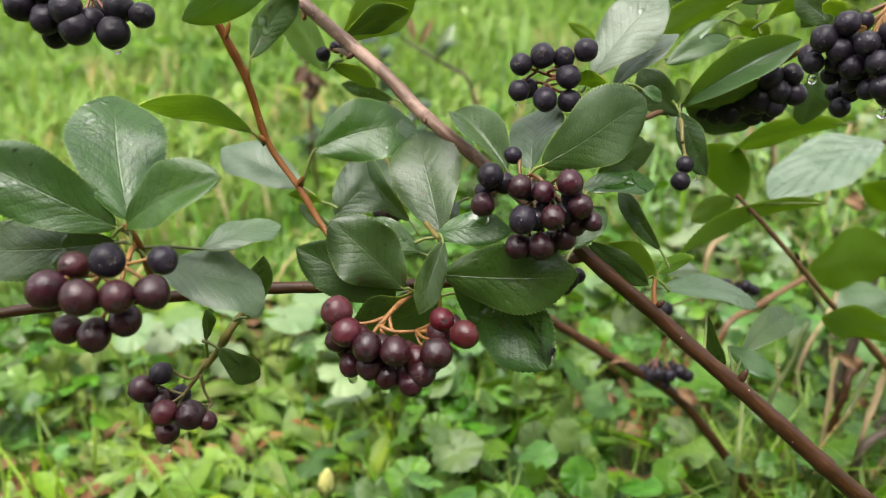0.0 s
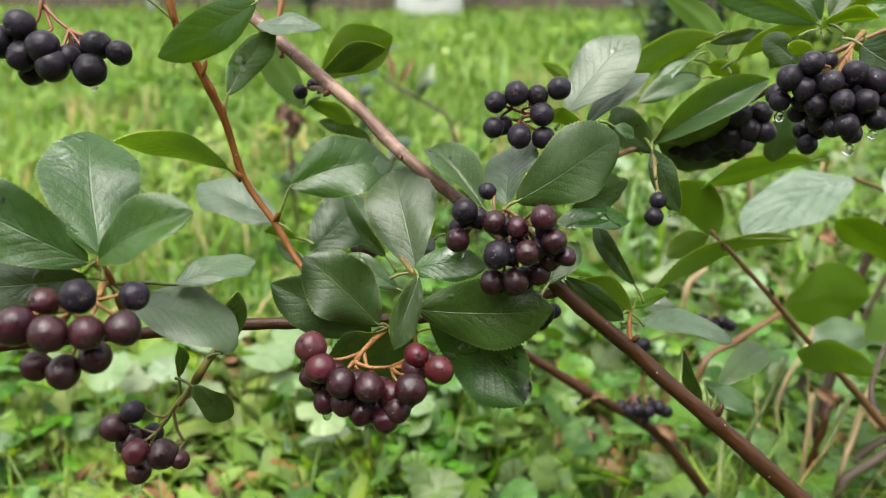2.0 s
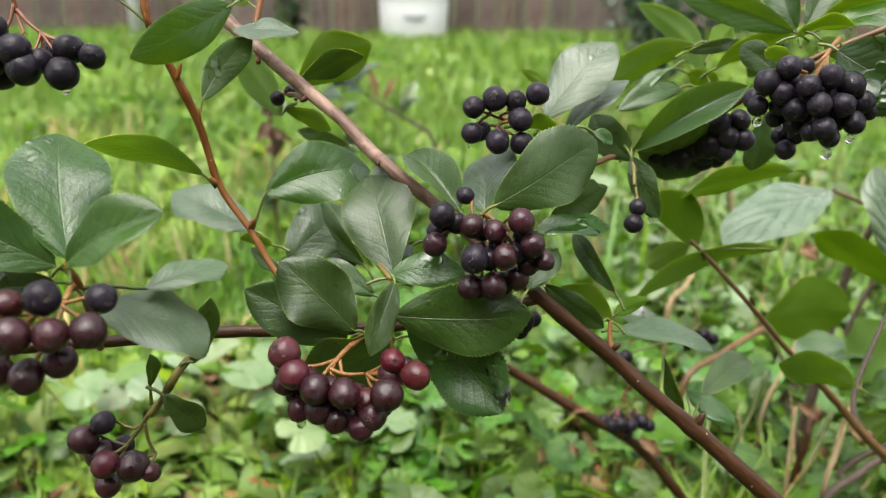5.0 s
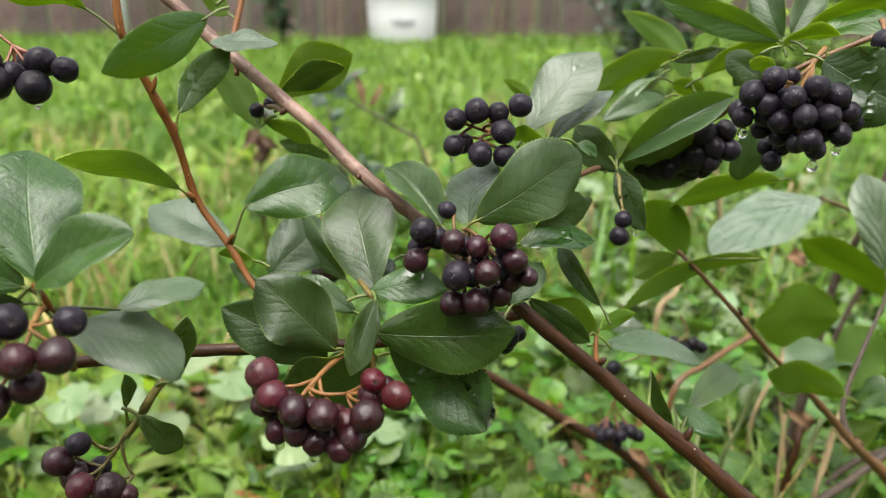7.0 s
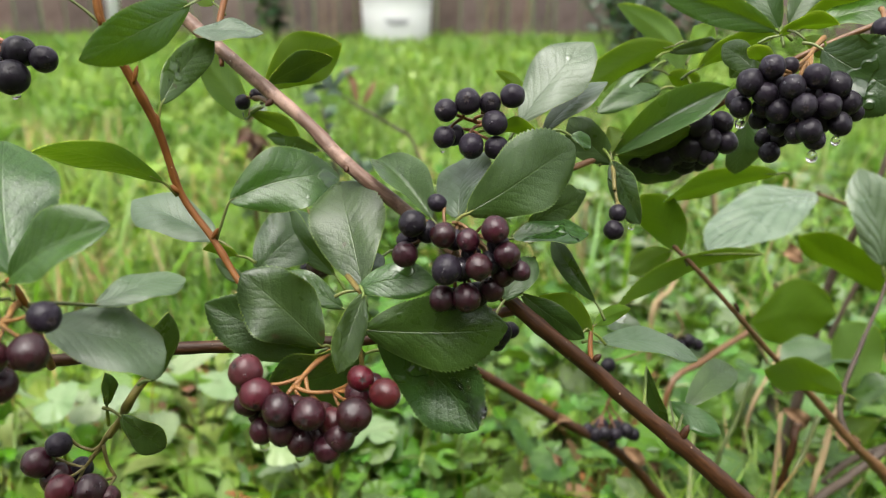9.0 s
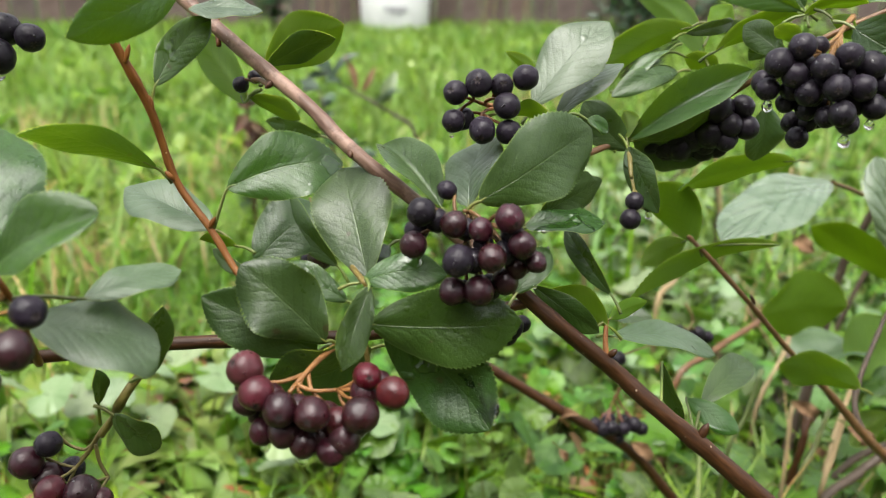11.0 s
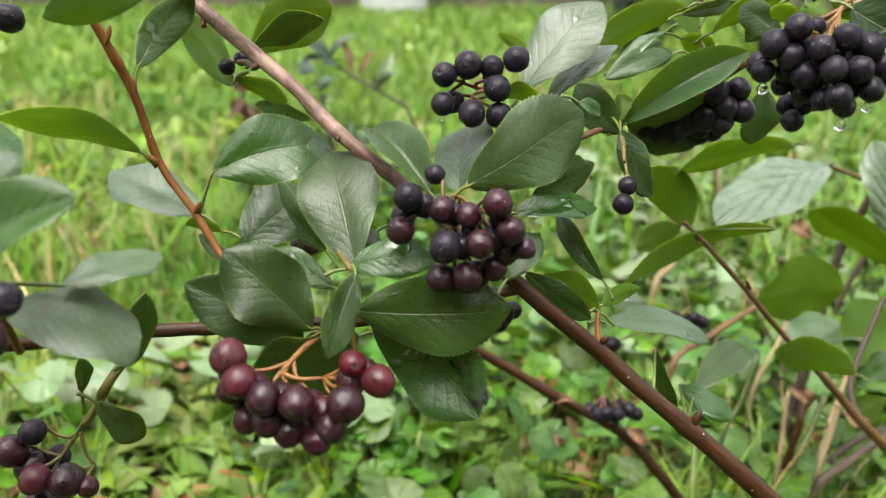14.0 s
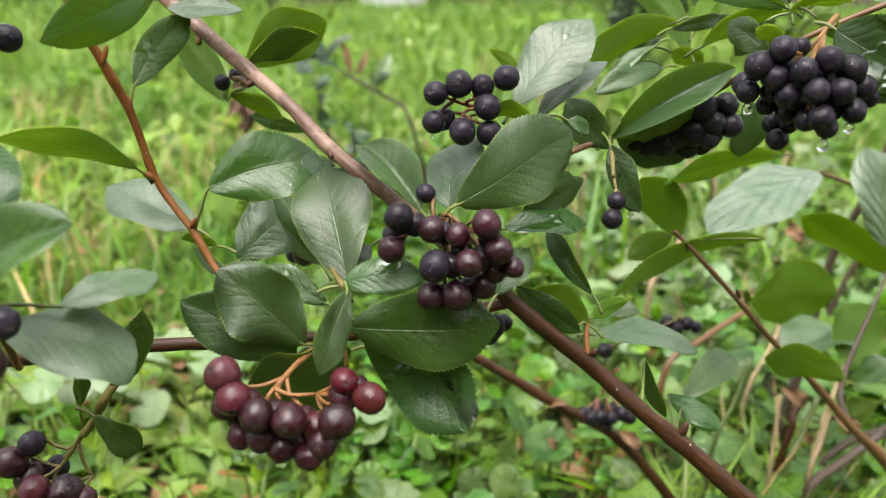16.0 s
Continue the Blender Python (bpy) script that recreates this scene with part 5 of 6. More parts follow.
cluster((0.1280, 0.3127, 0.3805), (0.1222, 0.3109, 0.3863), [
    ((0.1273, 0.3134, 0.3748), 0.0056, "black"), ((0.1363, 0.3129, 0.3760), 0.0044, "black"), ((0.1310, 0.3117, 0.3633), 0.0040, "black"),
    ((0.1384, 0.3117, 0.3683), 0.0045, "black"), ((0.1252, 0.3149, 0.3658), 0.0059, "black"), ((0.1316, 0.3111, 0.3694), 0.0047, "black"),
    ((0.1204, 0.3183, 0.3635), 0.0059, "black"), ((0.1141, 0.3198, 0.3620), 0.0055, "black"), ((0.1202, 0.3231, 0.3694), 0.0055, "black"),
    ((0.1061, 0.3214, 0.3607), 0.0051, "black"), ((0.1108, 0.3197, 0.3592), 0.0046, "black"), ((0.1160, 0.3175, 0.3592), 0.0046, "black"),
    ((0.1115, 0.3249, 0.3636), 0.0056, "black"), ((0.1257, 0.3188, 0.3598), 0.0041, "black"), ((0.1262, 0.3260, 0.3711), 0.0051, "black"),
    ((0.1042, 0.3238, 0.3622), 0.0049, "black"), ((0.1076, 0.3225, 0.3594), 0.0049, "black"), ((0.1123, 0.3217, 0.3583), 0.0049, "black"), ((0.1111, 0.3237, 0.3631), 0.0049, "black"), ((0.1166, 0.3228, 0.3619), 0.0049, "black"), ((0.1175, 0.3212, 0.3579), 0.0049, "black"), ((0.1222, 0.3219, 0.3604), 0.0049, "black"), ((0.1214, 0.3235, 0.3644), 0.0049, "black"), ((0.1270, 0.3222, 0.3621), 0.0049, "black"), ((0.1261, 0.3207, 0.3580), 0.0049, "black"), ((0.1081, 0.3246, 0.3650), 0.0049, "black"), ((0.1313, 0.3210, 0.3597), 0.0049, "black"), ((0.1150, 0.3245, 0.3659), 0.0049, "black")], stalk_orange, "cluster of black berries under a leaf", fill="black")
cluster((0.1473, 0.2769, 0.4033), (0.1576, 0.2874, 0.4098), [
    ((0.1251, 0.2541, 0.4037), 0.0039, "black"), ((0.1193, 0.2553, 0.3990), 0.0043, "black"), ((0.1185, 0.2582, 0.3908), 0.0034, "black"),
    ((0.1238, 0.2538, 0.3957), 0.0040, "black"), ((0.1296, 0.2485, 0.3986), 0.0038, "black"), ((0.1365, 0.2488, 0.4016), 0.0040, "black"),
    ((0.1447, 0.2508, 0.3987), 0.0043, "black"), ((0.1277, 0.2516, 0.3907), 0.0039, "black"), ((0.1323, 0.2451, 0.3933), 0.0039, "black"),
    ((0.1398, 0.2451, 0.3933), 0.0040, "black"), ((0.1490, 0.2506, 0.3935), 0.0039, "black"), ((0.1339, 0.2430, 0.3862), 0.0038, "black"),
    ((0.1366, 0.2440, 0.3833), 0.0033, "black"), ((0.1328, 0.2488, 0.3844), 0.0033, "black"), ((0.1446, 0.2459, 0.3877), 0.0037, "black"),
    ((0.1530, 0.2534, 0.3899), 0.0029, "black"), ((0.1348, 0.2565, 0.3870), 0.0034, "black"), ((0.1413, 0.2505, 0.3882), 0.0039, "black"),
    ((0.1259, 0.2606, 0.3863), 0.0031, "black"), ((0.1595, 0.2623, 0.3951), 0.0035, "black"), ((0.1383, 0.2699, 0.4023), 0.0030, "black")], stalk_orange, "dense cluster of black berries hung with rain drops", fill="black")
cluster((0.1363, 0.2694, 0.3816), (0.1386, 0.2702, 0.3882), [
    ((0.1321, 0.2623, 0.3754), 0.0034, "black"), ((0.1353, 0.2632, 0.3798), 0.0030, "black"), ((0.1326, 0.2683, 0.3789), 0.0033, "black"),
    ((0.1411, 0.2685, 0.3794), 0.0027, "black")], stalk_orange, "few small black berries")
cluster((0.1763, 0.2846, 0.4158), (0.1787, 0.2916, 0.4192), [
    ((0.1713, 0.2747, 0.4133), 0.0045, "black"), ((0.1765, 0.2730, 0.4094), 0.0045, "black"), ((0.1665, 0.2648, 0.3909), 0.0030, "black"),
    ((0.1626, 0.2643, 0.3897), 0.0026, "black"), ((0.1817, 0.2804, 0.4162), 0.0046, "black")], stalk_orange, "few black berries at the edge")
cluster((-0.0205, 0.3427, 0.3125), (-0.0154, 0.3094, 0.3236), [
    ((-0.0238, 0.3440, 0.3067), 0.0058, "purple"), ((-0.0289, 0.3489, 0.3041), 0.0041, "black")], stalk_green, "single dark berry behind leaves")
cluster((0.0441, 0.2713, 0.3118), (0.0412, 0.2661, 0.3198), [
    ((0.0467, 0.2698, 0.3084), 0.0045, "black"), ((0.0429, 0.2746, 0.3068), 0.0042, "black"), ((0.0518, 0.2774, 0.3058), 0.0032, "black"),
    ((0.0464, 0.2739, 0.3029), 0.0034, "black")], stalk_green, "few dark berries below a leaf")
cluster((-0.0423, 0.3147, 0.3850), (-0.0353, 0.3057, 0.3844), [
    ((-0.0472, 0.3191, 0.3825), 0.0030, "black"), ((-0.0416, 0.3172, 0.3856), 0.0026, "black")], stalk_orange, "shrivelled dark berries at a spur")
cluster((0.1411, 0.4458, 0.1748), (0.1463, 0.4369, 0.1918), [
    ((0.1266, 0.4331, 0.1634), 0.0042, "black"), ((0.1312, 0.4310, 0.1613), 0.0046, "black"), ((0.1367, 0.4306, 0.1627), 0.0042, "black"),
    ((0.1437, 0.4311, 0.1613), 0.0042, "black"), ((0.1511, 0.4337, 0.1623), 0.0046, "black"), ((0.1559, 0.4343, 0.1589), 0.0043, "black"),
    ((0.1383, 0.4443, 0.1592), 0.0047, "black"), ((0.1492, 0.4440, 0.1583), 0.0047, "black"), ((0.1418, 0.4349, 0.1527), 0.0043, "black")], stalk_orange, "small withered cluster near the ground")
cluster((0.1867, 0.4506, 0.2228), (0.1818, 0.4549, 0.2325), [
    ((0.1792, 0.4524, 0.2143), 0.0046, "black"), ((0.1845, 0.4509, 0.2110), 0.0043, "black"), ((0.1915, 0.4538, 0.2126), 0.0046, "black"),
    ((0.1983, 0.4555, 0.2092), 0.0039, "black"), ((0.1825, 0.4542, 0.2062), 0.0036, "black"), ((0.1228, 0.3888, 0.2314), 0.0040, "black")], stalk_green, "few dark berries low in the shade")
leaf_tree = BVHTree.FromPolygons(LEAF_VERTS, LEAF_FACES)
gall((-0.0327, 0.2357, 0.3249), 0.0010, (0, -1, 0.3))
bud((-0.0694, 0.2853, 0.3792), (-0.0700, 0.2854, 0.3843), 0.0018, bark_orange)
bud((-0.0652, 0.2866, 0.3561), (-0.0678, 0.2858, 0.3593), 0.0024, bark_orange)
bud((-0.0750, 0.2814, 0.3949), (-0.0730, 0.2816, 0.4005), 0.0017, bark_orange)
bud((-0.0816, 0.2784, 0.4130), (-0.0824, 0.2780, 0.4169), 0.0016, bark_orange)
bud((-0.0539, 0.2806, 0.3414), (-0.0515, 0.2802, 0.3453), 0.0018, bark_orange)
bud((0.0798, 0.2642, 0.2993), (0.0822, 0.2634, 0.3024), 0.0027)
bud((0.1104, 0.2530, 0.2728), (0.1132, 0.2535, 0.2790), 0.0031)
bud((-0.0064, 0.2807, 0.3675), (-0.0067, 0.2776, 0.3655), 0.0024)
bud((0.1729, 0.3526, 0.2780), (0.1700, 0.3525, 0.2828), 0.0019)
bud((-0.0333, 0.3037, 0.3861), (-0.0359, 0.3007, 0.3842), 0.0025)
drop((0.1362, 0.2434, 0.3820), 0.0017)
drop((0.1435, 0.2448, 0.3852), 0.0014)
drop((0.1185, 0.2561, 0.3886), 0.0016)
drop((-0.1112, 0.2810, 0.3928), 0.0009)
drop((-0.1125, 0.2804, 0.3915), 0.0010)
drop((-0.1041, 0.2433, 0.2536), 0.0019)
drop((-0.0184, 0.2090, 0.3020), 0.0015)
drop((-0.0279, 0.2127, 0.3029), 0.0015)
drop((0.0969, 0.2890, 0.3442), 0.0013)
drop((0.0257, 0.2773, 0.3746), 0.0008)
drop((-0.0111, 0.2041, 0.3131), 0.0008)
bead((-0.1181, 0.2145, 0.3749), 0.00099, (0.47, -0.85, 0.86))
bead((-0.1141, 0.2140, 0.3713), 0.00100, (0.45, -0.85, 0.87))
bead((-0.0365, 0.2920, 0.3670), 0.00071, (0.15, -0.96, 0.83))
bead((-0.0320, 0.2911, 0.3638), 0.00057, (0.14, -0.96, 0.85))
bead((-0.0395, 0.2868, 0.3615), 0.00056, (0.16, -0.95, 0.86))
bead((-0.0418, 0.2836, 0.3592), 0.00056, (0.17, -0.95, 0.87))
bead((0.0143, 0.2643, 0.3651), 0.00066, (-0.02, -0.96, 0.87))
bead((0.0170, 0.2615, 0.3638), 0.00052, (-0.03, -0.96, 0.87))
bead((-0.0609, 0.2920, 0.4005), 0.00068, (0.24, -0.96, 0.72))
bead((-0.0590, 0.2944, 0.4035), 0.00055, (0.23, -0.97, 0.71))
bead((-0.0634, 0.2886, 0.3952), 0.00054, (0.25, -0.96, 0.74))
bead((-0.0432, 0.2998, 0.4095), 0.00070, (0.17, -0.98, 0.69))
bead((-0.0473, 0.2999, 0.4083), 0.00056, (0.19, -0.98, 0.69))
bead((0.0507, 0.2521, 0.3301), 0.00079, (-0.16, -0.91, 0.99))
bead((0.0554, 0.2667, 0.3433), 0.00082, (-0.17, -0.93, 0.93))
bead((0.0627, 0.2682, 0.3418), 0.00069, (-0.19, -0.92, 0.94))
bead((-0.0836, 0.2317, 0.3804), 0.00035, (0.33, -0.91, 0.84))
bead((-0.0856, 0.2241, 0.3732), 0.00034, (0.34, -0.90, 0.87))
bead((-0.0387, 0.2892, 0.3644), 0.00061, (0.16, -0.96, 0.84))
bead((-0.0344, 0.2919, 0.3657), 0.00051, (0.15, -0.96, 0.84))
bead((-0.0289, 0.2901, 0.3615), 0.00051, (0.13, -0.96, 0.85))
bead((-0.0425, 0.2826, 0.3570), 0.00050, (0.18, -0.95, 0.87))
bead((0.0120, 0.2694, 0.3667), 0.00057, (-0.01, -0.97, 0.86))
bead((0.0157, 0.2658, 0.3661), 0.00047, (-0.03, -0.96, 0.86))
bead((0.0133, 0.2630, 0.3622), 0.00047, (-0.02, -0.96, 0.88))
bead((0.0107, 0.2723, 0.3683), 0.00048, (-0.01, -0.97, 0.85))
bead((0.0179, 0.2594, 0.3613), 0.00046, (-0.03, -0.96, 0.89))
bead((0.0548, 0.2677, 0.3383), 0.00059, (-0.16, -0.92, 0.95))
bead((-0.0760, 0.2952, 0.3459), 0.00052, (0.27, -0.92, 0.89))
bead((-0.0601, 0.2919, 0.3976), 0.00059, (0.23, -0.96, 0.73))
bead((-0.0570, 0.2982, 0.4046), 0.00050, (0.22, -0.97, 0.71))
bead((0.0922, 0.2927, 0.3551), 0.00064, (-0.27, -0.93, 0.86))
bead((0.0953, 0.2883, 0.3502), 0.00063, (-0.28, -0.92, 0.88))
bead((0.1587, 0.2567, 0.4023), 0.00054, (-0.51, -0.85, 0.72))
bead((0.0336, 0.2263, 0.3039), 0.00053, (-0.10, -0.85, 1.12))
bead((0.0250, 0.2323, 0.3077), 0.00054, (-0.06, -0.87, 1.10))
wet_streak((0.0241, 0.2373, 0.3114), (0.0339, 0.2327, 0.3013), 0.0004, 34, 1)
wet_streak((0.0303, 0.2356, 0.3081), (0.0336, 0.2332, 0.3025), 0.0013, 40, 2, 1.3)
wet_streak((0.0345, 0.2315, 0.2982), (0.0372, 0.2319, 0.2998), 0.0016, 60, 3, 1.7)
wet_streak((0.0557, 0.2725, 0.3406), (0.0648, 0.2710, 0.3384), 0.0008, 30, 5)
stick([(0.2149, 0.5388, 0.1254), (0.2525, 0.5667, 0.1391), (0.3064, 0.6034, 0.1480)], 0.0026, bark_tan, "thick tan stalk leaning in the weeds")
stick([(0.3212, 0.5771, 0.0145), (0.3420, 0.6136, 0.0475), (0.3722, 0.6645, 0.0884)], 0.0061, bark_dull, "dark broken stem behind the bush")
stick([(0.1950, 0.4260, 0.0932), (0.2013, 0.4459, 0.1133), (0.2138, 0.4826, 0.1467)], 0.0017, petiole_green, "pale green upright weed stem")
stick([(0.3142, 0.4910, 0.0670), (0.3354, 0.5211, 0.0855), (0.3788, 0.5750, 0.1084)], 0.0017, straw_mat, "straw-coloured stalk among the green weeds")
stick([(0.2962, 0.5664, 0.0890), (0.3320, 0.6026, 0.1213), (0.3538, 0.6362, 0.1480)], 0.0017, straw_mat, "straw-coloured stalk among the green weeds")
stick([(0.3081, 0.4746, 0.0794), (0.3288, 0.4757, 0.1065), (0.3605, 0.4717, 0.1222)], 0.0026, bark_dull, "brown leaning stalk among the weeds")
stick([(0.2644, 0.7281, 0.1084), (0.2895, 0.7556, 0.1210), (0.3165, 0.7954, 0.1368)], 0.0026, straw_mat, "straw-coloured stalk among the green weeds")

# ---- other plants of the garden ----
def far_shrub(name, label, root, height, spread, count, size, seed, materials=None, lean=(0, 0)):
    """A small shrub: forked stems with many separate leaves along them."""
    r = random.Random(seed)
    thing = tagged(new(name), label, "shrub")
    root = Vector(root)
    leaves_v, leaves_f = [], []
    for s in range(count):
        a = r.uniform(0, 6.28)
        end = root + Vector((math.cos(a) * spread * r.uniform(0.3, 1) + lean[0], math.sin(a) * spread * r.uniform(0.3, 1) + lean[1], height * r.uniform(0.55, 1)))
        mid = root.lerp(end, 0.5) + Vector((r.uniform(-1, 1), r.uniform(-1, 1), 0.6)) * spread * 0.25
        tube("stem", [root, mid, end], [0.004, 0.0026, 0.0012], bark_dull, thing, "", 6, 4)
        pts, _ = spline([root, mid, end], [1, 1, 1], 8)
        for p in pts[4:]:
            for q in range(2):
                d = Vector((r.uniform(-1, 1), r.uniform(-1, 1), r.uniform(-0.3, 0.8))).normalized()
                n = Vector((r.uniform(-0.5, 0.5), r.uniform(-0.8, 0.2), 1)).normalized()
                w = n.cross(d).normalized()
                n = d.cross(w)
                h = size * r.uniform(0.6, 1.15)
                k = len(leaves_v)
                for t, b in ((0.0, 0.03), (0.3, 0.23), (0.6, 0.27), (0.85, 0.14), (1.0, 0.01)):
                    c = p + d * (h * t) - n * (0.15 * h * t * t)
                    leaves_v += [c - w * b * h + n * 0.05 * h, c, c + w * b * h + n * 0.05 * h]
                for i in range(4):
                    for j in (0, 1):
                        c = k + 3 * i + j
                        leaves_f.append((c, c + 1, c + 4, c + 3))
    ob = part("leaves", mesh_from("leaves", leaves_v, leaves_f, weed_mat if not materials else materials), None, thing)
    tagged(ob, kind="stuff")
    return thing


dark_leaf = plain_material("dark_shrub_leaf", (0.012, 0.034, 0.012), (0.034, 0.072, 0.028), 30.0, 0.4, 0.3, 0.2, 0.5, True, 0.4, 0.02, (0.07, 0.16, 0.02))
far_shrub("young_shrub", "young dark-leaved shrub growing in the lawn", (-0.06, 1.12, 0.0), 0.26, 0.10, 3, 0.036, 41, dark_leaf)
far_shrub("brown_shrub", "low withering plant with dark leaves", (-0.22, 1.3, 0.0), 0.11, 0.05, 3, 0.032, 42, dark_leaf)
far_shrub("garden_shrub", "leafy green shrub at the edge of the lawn", (0.80, 2.7, 0.0), 0.50, 0.30, 16, 0.055, 43, dark_leaf)
far_shrub("leafy_shrub", "leafy green bush with dense foliage", (1.25, 2.6, 0.0), 0.52, 0.30, 14, 0.055, 44, weed_mat)
far_shrub("tall_weed", "tall leafy weed before the fence", (-0.62, 4.4, 0.0), 0.75, 0.16, 6, 0.09, 45, dark_leaf)
far_shrub("fence_shrub", "bush in front of the fence", (1.35, 4.6, 0.0), 0.7, 0.35, 12, 0.10, 46, dark_leaf)


def broad_leaf(base, tip, width, normal, material, parent, label="", curl=0.12):
    """A simple arched leaf with a raised midrib, pointed at its end."""
    base, tip = Vector(base), Vector(tip)
    axis = tip - base
    side = Vector(normal).cross(axis).normalized()
    up = axis.cross(side).normalized()
    verts, faces = [], []
    for i in range(11):
        u = i / 10
        half = 0.5 * width * max(0.02, math.sin(math.pi * u ** 0.85) ** 0.8)
        mid = base + axis * u + up * curl * axis.length * math.sin(math.pi * u)
        for v in (-1.0, -0.5, 0.0, 0.5, 1.0):
            verts.append(mid + side * half * v + up * half * (0.35 * abs(v) + 0.06 * math.sin(7 * u + 2 * v)))
    for i in range(10):
        for j in range(4):
            a = 5 * i + j
            faces.append((a, a + 1, a + 6, a + 5))
    return part("leaf", mesh_from("leaf", verts, faces, material), None, parent, label)


def lawn_shoot():
    """A leaning woody shoot in the lawn with a few broad leaves at its upper end."""
    thing = tagged(new("lawn_shoot"), "leaning dark shoot with broad dark leaves in the lawn", "young plant")
    tube("stem", [(0.085, 0.99, -0.01), (0.060, 0.99, 0.12), (0.0343, 0.9916, 0.2225), (0.0105, 1.0002, 0.2429), (-0.0394, 1.0124, 0.2698), (-0.0646, 1.0199, 0.2869)],
         [0.0026, 0.0024, 0.0022, 0.0021, 0.0019, 0.0014], bark_dull, thing, "", 8, 5)
    knot = (-0.0640, 1.0195, 0.2865)
    broad_leaf(knot, (-0.1117, 1.0308, 0.3104), 0.030, (0.1, -0.3, 1), dark_leaf, thing)
    broad_leaf(knot, (-0.1010, 1.0100, 0.2790), 0.022, (0.0, -0.2, 1), dark_leaf, thing)
    broad_leaf(knot, (-0.0310, 1.0276, 0.3139), 0.019, (-0.2, -0.4, 1), dark_leaf, thing)
    broad_leaf((-0.0500, 1.0150, 0.2760), (-0.0720, 0.9850, 0.2850), 0.018, (0.1, -0.6, 1), dark_leaf, thing)
    broad_leaf((-0.0060, 1.0043, 0.2550), (0.0130, 1.0150, 0.2950), 0.017, (0.2, -0.7, 0.6), pale_mat, thing, "pale grey-green leaf")
    broad_leaf((-0.0120, 1.0060, 0.2560), (0.0180, 0.9960, 0.2740), 0.014, (0.0, -0.5, 1), dark_leaf, thing)
    broad_leaf((-0.0356, 1.0116, 0.2705), (-0.0500, 1.0281, 0.3123), 0.009, (0.3, -0.7, 0.4), dead_mat, thing, "small withered orange leaf")
    broad_leaf((-0.0300, 1.0110, 0.2690), (-0.0130, 1.0233, 0.2990), 0.008, (0.3, -0.7, 0.4), dead_mat, thing, "small withered orange leaf")


lawn_shoot()


def withered_weed():
    """A reddish withering weed in the lawn with one dark leaf at its top."""
    thing = tagged(new("withered_weed"), "reddish-brown withering weed in the lawn", "weed")
    r = random.Random(61)
    tube("stem", [(-0.196, 1.175, -0.01), (-0.200, 1.183, 0.12), (-0.2034, 1.2078, 0.235)], [0.0030, 0.0026, 0.0016], bark_brown, thing, "", 7, 5)
    for i in range(12):
        z = 0.165 + 0.055 * i / 11
        base = Vector((-0.200 + r.uniform(-0.003, 0.003), 1.18 + (z - 0.12) * 0.2, z))
        tip = base + Vector((r.uniform(-0.028, 0.028), r.uniform(-0.03, 0.02), r.uniform(-0.020, 0.012)))
        broad_leaf(base, tip, r.uniform(0.010, 0.020), (r.uniform(-0.5, 0.5), -0.8, 0.5), rust_mat, thing, "", 0.25)
    broad_leaf((-0.2034, 1.2078, 0.2300), (-0.1740, 1.2000, 0.2220), 0.020, (0.1, -0.5, 0.9), dark_leaf, thing, "dark green leaf")
    broad_leaf((-0.2034, 1.2078, 0.2330), (-0.2260, 1.2000, 0.2280), 0.018, (-0.1, -0.5, 0.9), dark_leaf, thing, "dark green leaf")


rust_mat = plain_material("rust_leaf", (0.030, 0.014, 0.008), (0.075, 0.038, 0.020), 60.0, 0.65, 0.4, 0.1, 0.3, False, 0.3)
withered_weed()


def stump(points, r, material, label):
    """An old cut stem of the bush, standing in the weeds, with a paler sawn end."""
    points = sorted((Vector(p) for p in points), key=lambda p: p.z)
    foot = points[0]
    points.insert(0, Vector((foot.x - 0.008, foot.y + 0.01, hill(foot.x, foot.y) - 0.008)))
    thing = tagged(new("old_stem"), label, "stem", "old cut stems")
    tube("bark", points, [r * 1.1] + [r] * (len(points) - 1), material, thing, "", 12, 6, 0.55, 0.2)
    end, way = points[-1], (points[-1] - points[-2]).normalized()
    v, f = tube_data([end - way * 0.002, end + way * 0.0006, end + way * 0.0014], [r * 0.93, r * 0.86, r * 0.7], 12, 2, 0.1)
    part("cut_end", mesh_from("cut_end", v, f, dead_mat), None, thing, "pale orange sawn end")


stump([(0.2822, 0.4712, 0.1411), (0.2760, 0.4640, 0.1150)], 0.0024, bark_brown, "dark brown cut stem with a pale end")


def dry_stalk(points, r, label="dry brown stalk of a dead weed"):
    v, f = tube_data(points, [r, r * 0.9, r * 0.75], 7, 4, 0.15)
    return tagged(new("dry_stalk", mesh_from("dry_stalk", v, f, bark_dull if r > 0.0025 else straw_mat)), label, "stalk", "dry stalks")


dr = random.Random(17)
for i in range(15):
    x, y = dr.uniform(0.24, 0.62), dr.uniform(0.58, 1.05)
    h = dr.uniform(0.1, 0.3)
    lx, ly = dr.uniform(-0.12, 0.12), dr.uniform(-0.06, 0.08)
    dry_stalk([(x, y, -0.01), (x + lx * 0.4, y + ly * 0.4, h * 0.55), (x + lx, y + ly, h)], dr.uniform(0.0012, 0.0030))


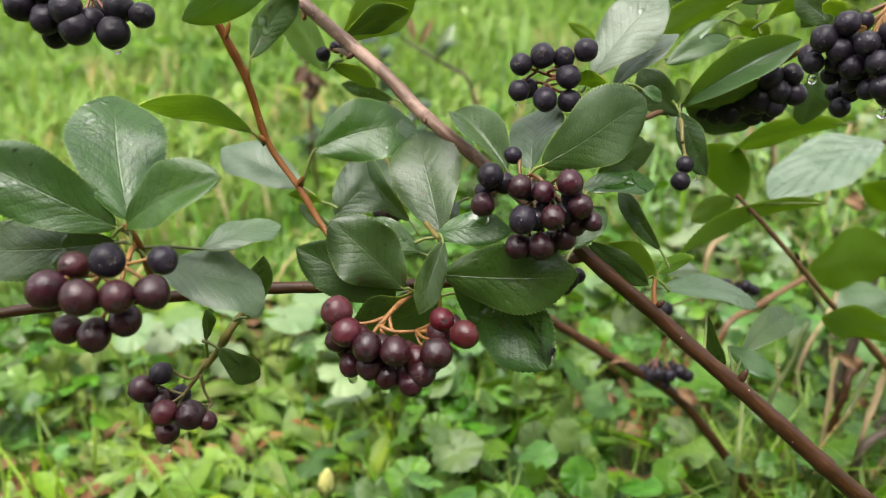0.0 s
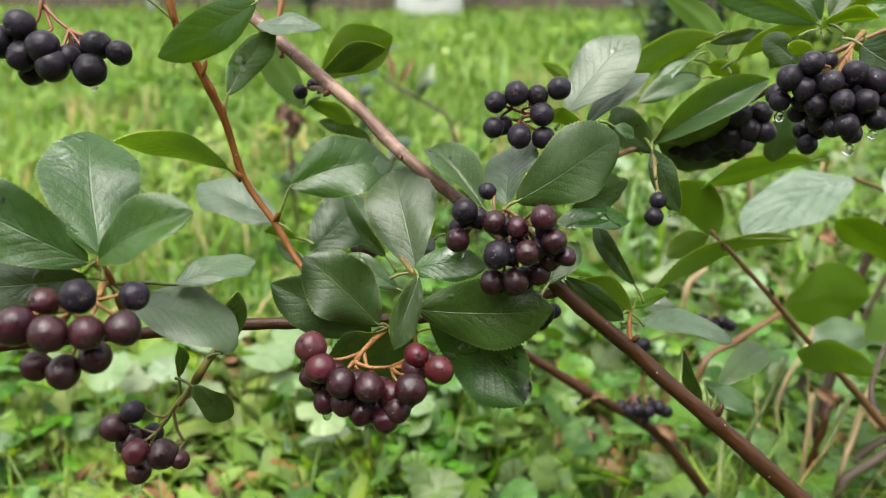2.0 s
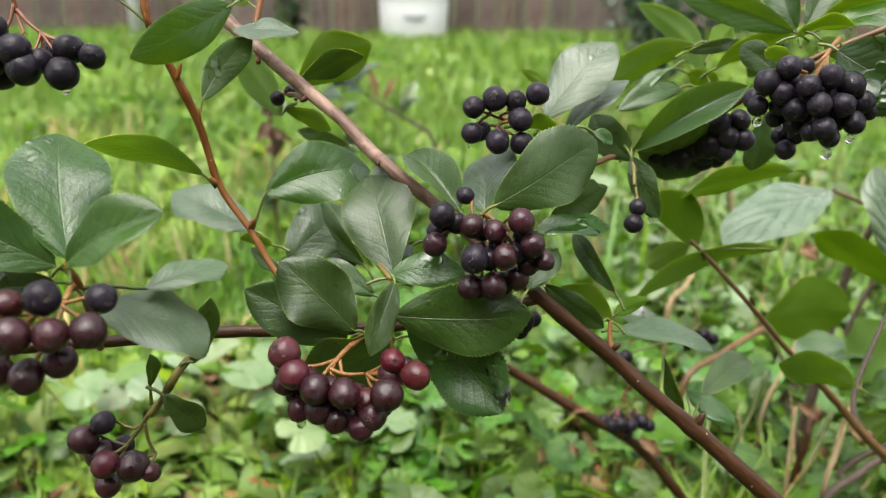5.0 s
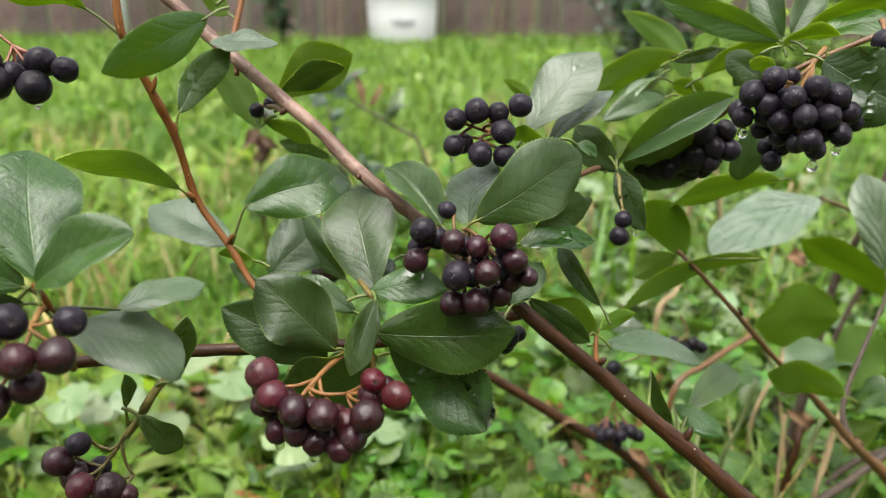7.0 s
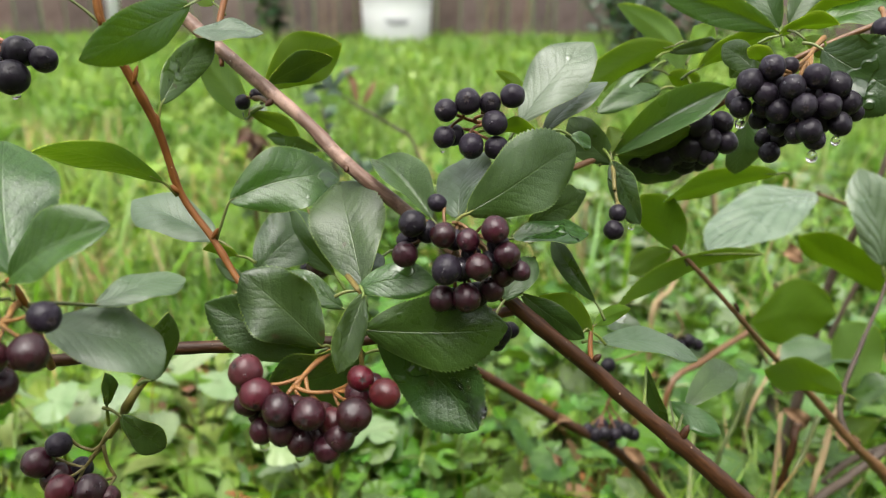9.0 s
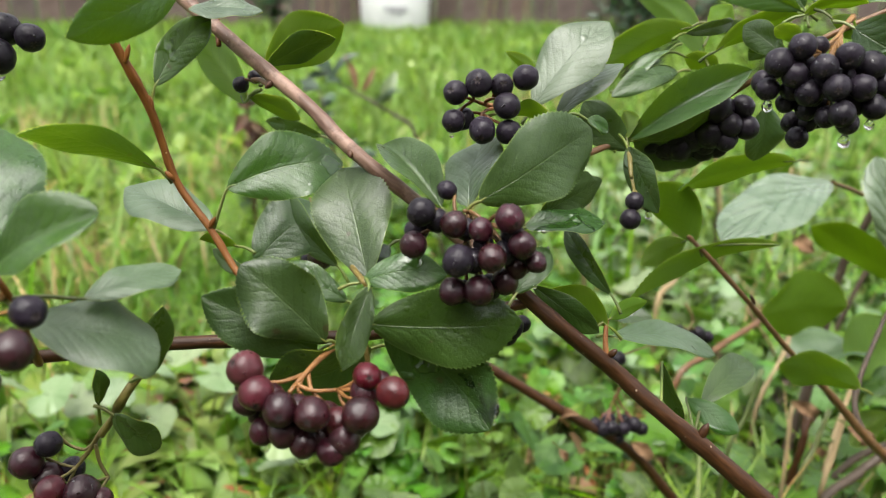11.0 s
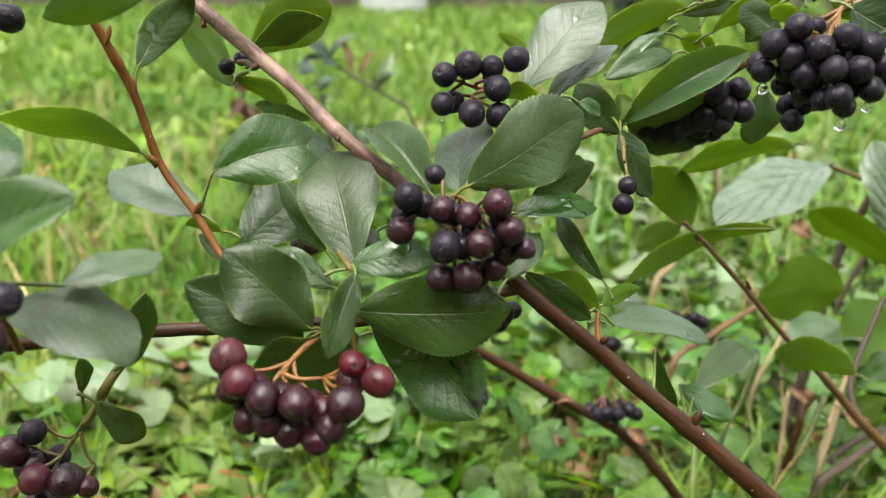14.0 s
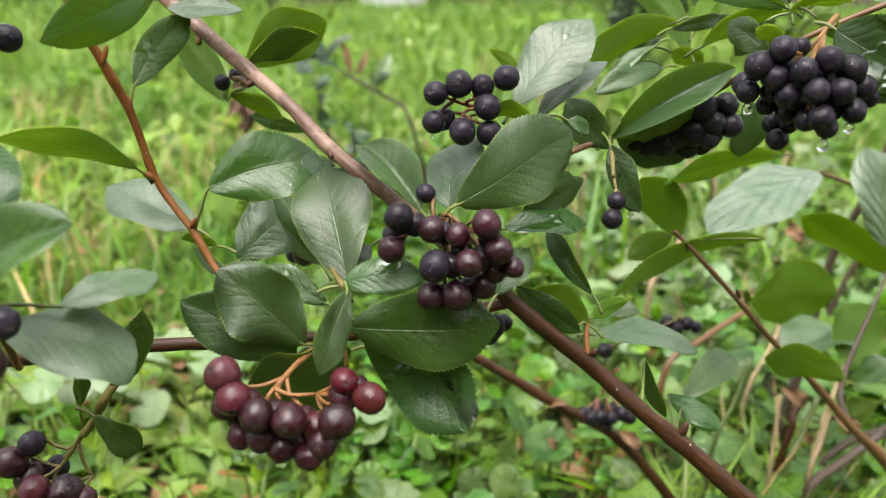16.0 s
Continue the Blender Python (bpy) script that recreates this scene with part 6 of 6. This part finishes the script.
def flower_bud(x, y, z):
    thing = tagged(new("flower_bud"), "closed pale yellow flower bud on a green stem", "flower")
    tube("stem", [(x + 0.004, y + 0.01, 0.0), (x + 0.003, y + 0.004, z * 0.5), (x, y, z)], [0.0013, 0.0012, 0.0012], petiole_green, thing, "", 7, 5)
    verts, faces = tube_data([(x, y, z - 0.001), (x + 0.0005, y, z + 0.006), (x + 0.0012, y, z + 0.013), (x + 0.002, y, z + 0.019)],
                             [0.0025, 0.0052, 0.0046, 0.0016], 14, 6, 0.1)
    part("bud", mesh_from("bud", verts, faces, bud_mat), None, thing, "pale yellow furled petals")
    for i in range(6):
        a = i * 1.047
        c, s = math.cos(a), math.sin(a)
        v, f = tube_data([(x + 0.002 * c, y + 0.002 * s, z - 0.001), (x + 0.0055 * c, y + 0.0055 * s, z + 0.005), (x + 0.0052 * c, y + 0.0052 * s, z + 0.010)],
                         [0.0012, 0.0014, 0.0003], 5, 3)
        part("sepal", mesh_from("sepal", v, f, petiole_green), None, thing)


flower_bud(-0.076, 0.41, 0.085)
for points, r, m, label in (
        ([(0.2966, 0.4720, 0.1457), (0.2860, 0.4640, 0.1220), (0.2749, 0.4564, 0.0978)], 0.0019, petiole_green, "yellow-green weed stem beside the old stems"),
        ([(0.3071, 0.4708, 0.1440), (0.2990, 0.4620, 0.1190), (0.2904, 0.4540, 0.0936)], 0.0018, straw_mat, "straw-coloured stalk beside the old stems"),
        ([(0.2690, 0.4700, 0.1500), (0.2660, 0.4620, 0.1200), (0.2640, 0.4560, 0.0960)], 0.0013, straw_mat, "thin straw-coloured stalk beside the old stems"),
        ([(0.2470, 0.4750, 0.1750), (0.2380, 0.4690, 0.1450), (0.2250, 0.4630, 0.1100)], 0.0017, petiole_green, "fresh green weed stem"),
        ([(0.2860, 0.4450, 0.0880), (0.3160, 0.4600, 0.1010), (0.3560, 0.4760, 0.1180)], 0.0034, bark_dull, "grey-brown stem lying in the weeds")):
    stick(points, r, m, label)


def tall_grass(x, y, h, lean):
    """A flowering grass stem with a loose seed head."""
    r = random.Random(int(1000 * (x + 9) + 77 * y))
    top = Vector((x + lean, y, h))
    v, f = tube_data([(x, y, 0), (x + lean * 0.3, y, h * 0.55), top], [0.0022, 0.0018, 0.001], 5, 4)
    for i in range(14):
        p = Vector((x + lean * 0.3, y, h * 0.55)).lerp(top, 0.5 + 0.5 * i / 14)
        q = p + Vector((r.uniform(-0.04, 0.04), r.uniform(-0.02, 0.02), 0.05))
        a, b = tube_data([p, p.lerp(q, 0.5), q], [0.001, 0.003, 0.001], 4, 2, first=len(v))
        v += a
        f += b
    return tagged(new("grass_stem", mesh_from("grass_stem", v, f, straw_mat if r.random() < 0.45 else grass_mat)), "tall flowering grass stem before the fence", "grass stem", "tall grass stems")


tr = random.Random(3)
for i in range(34):
    x = tr.choice((-0.55, -0.3, 0.55, 0.72, -1.2, 1.5, 1.9)) + tr.uniform(-0.14, 0.14)
    tall_grass(x, tr.uniform(3.9, 5.1), tr.uniform(0.3, 0.85), tr.uniform(-0.12, 0.12))
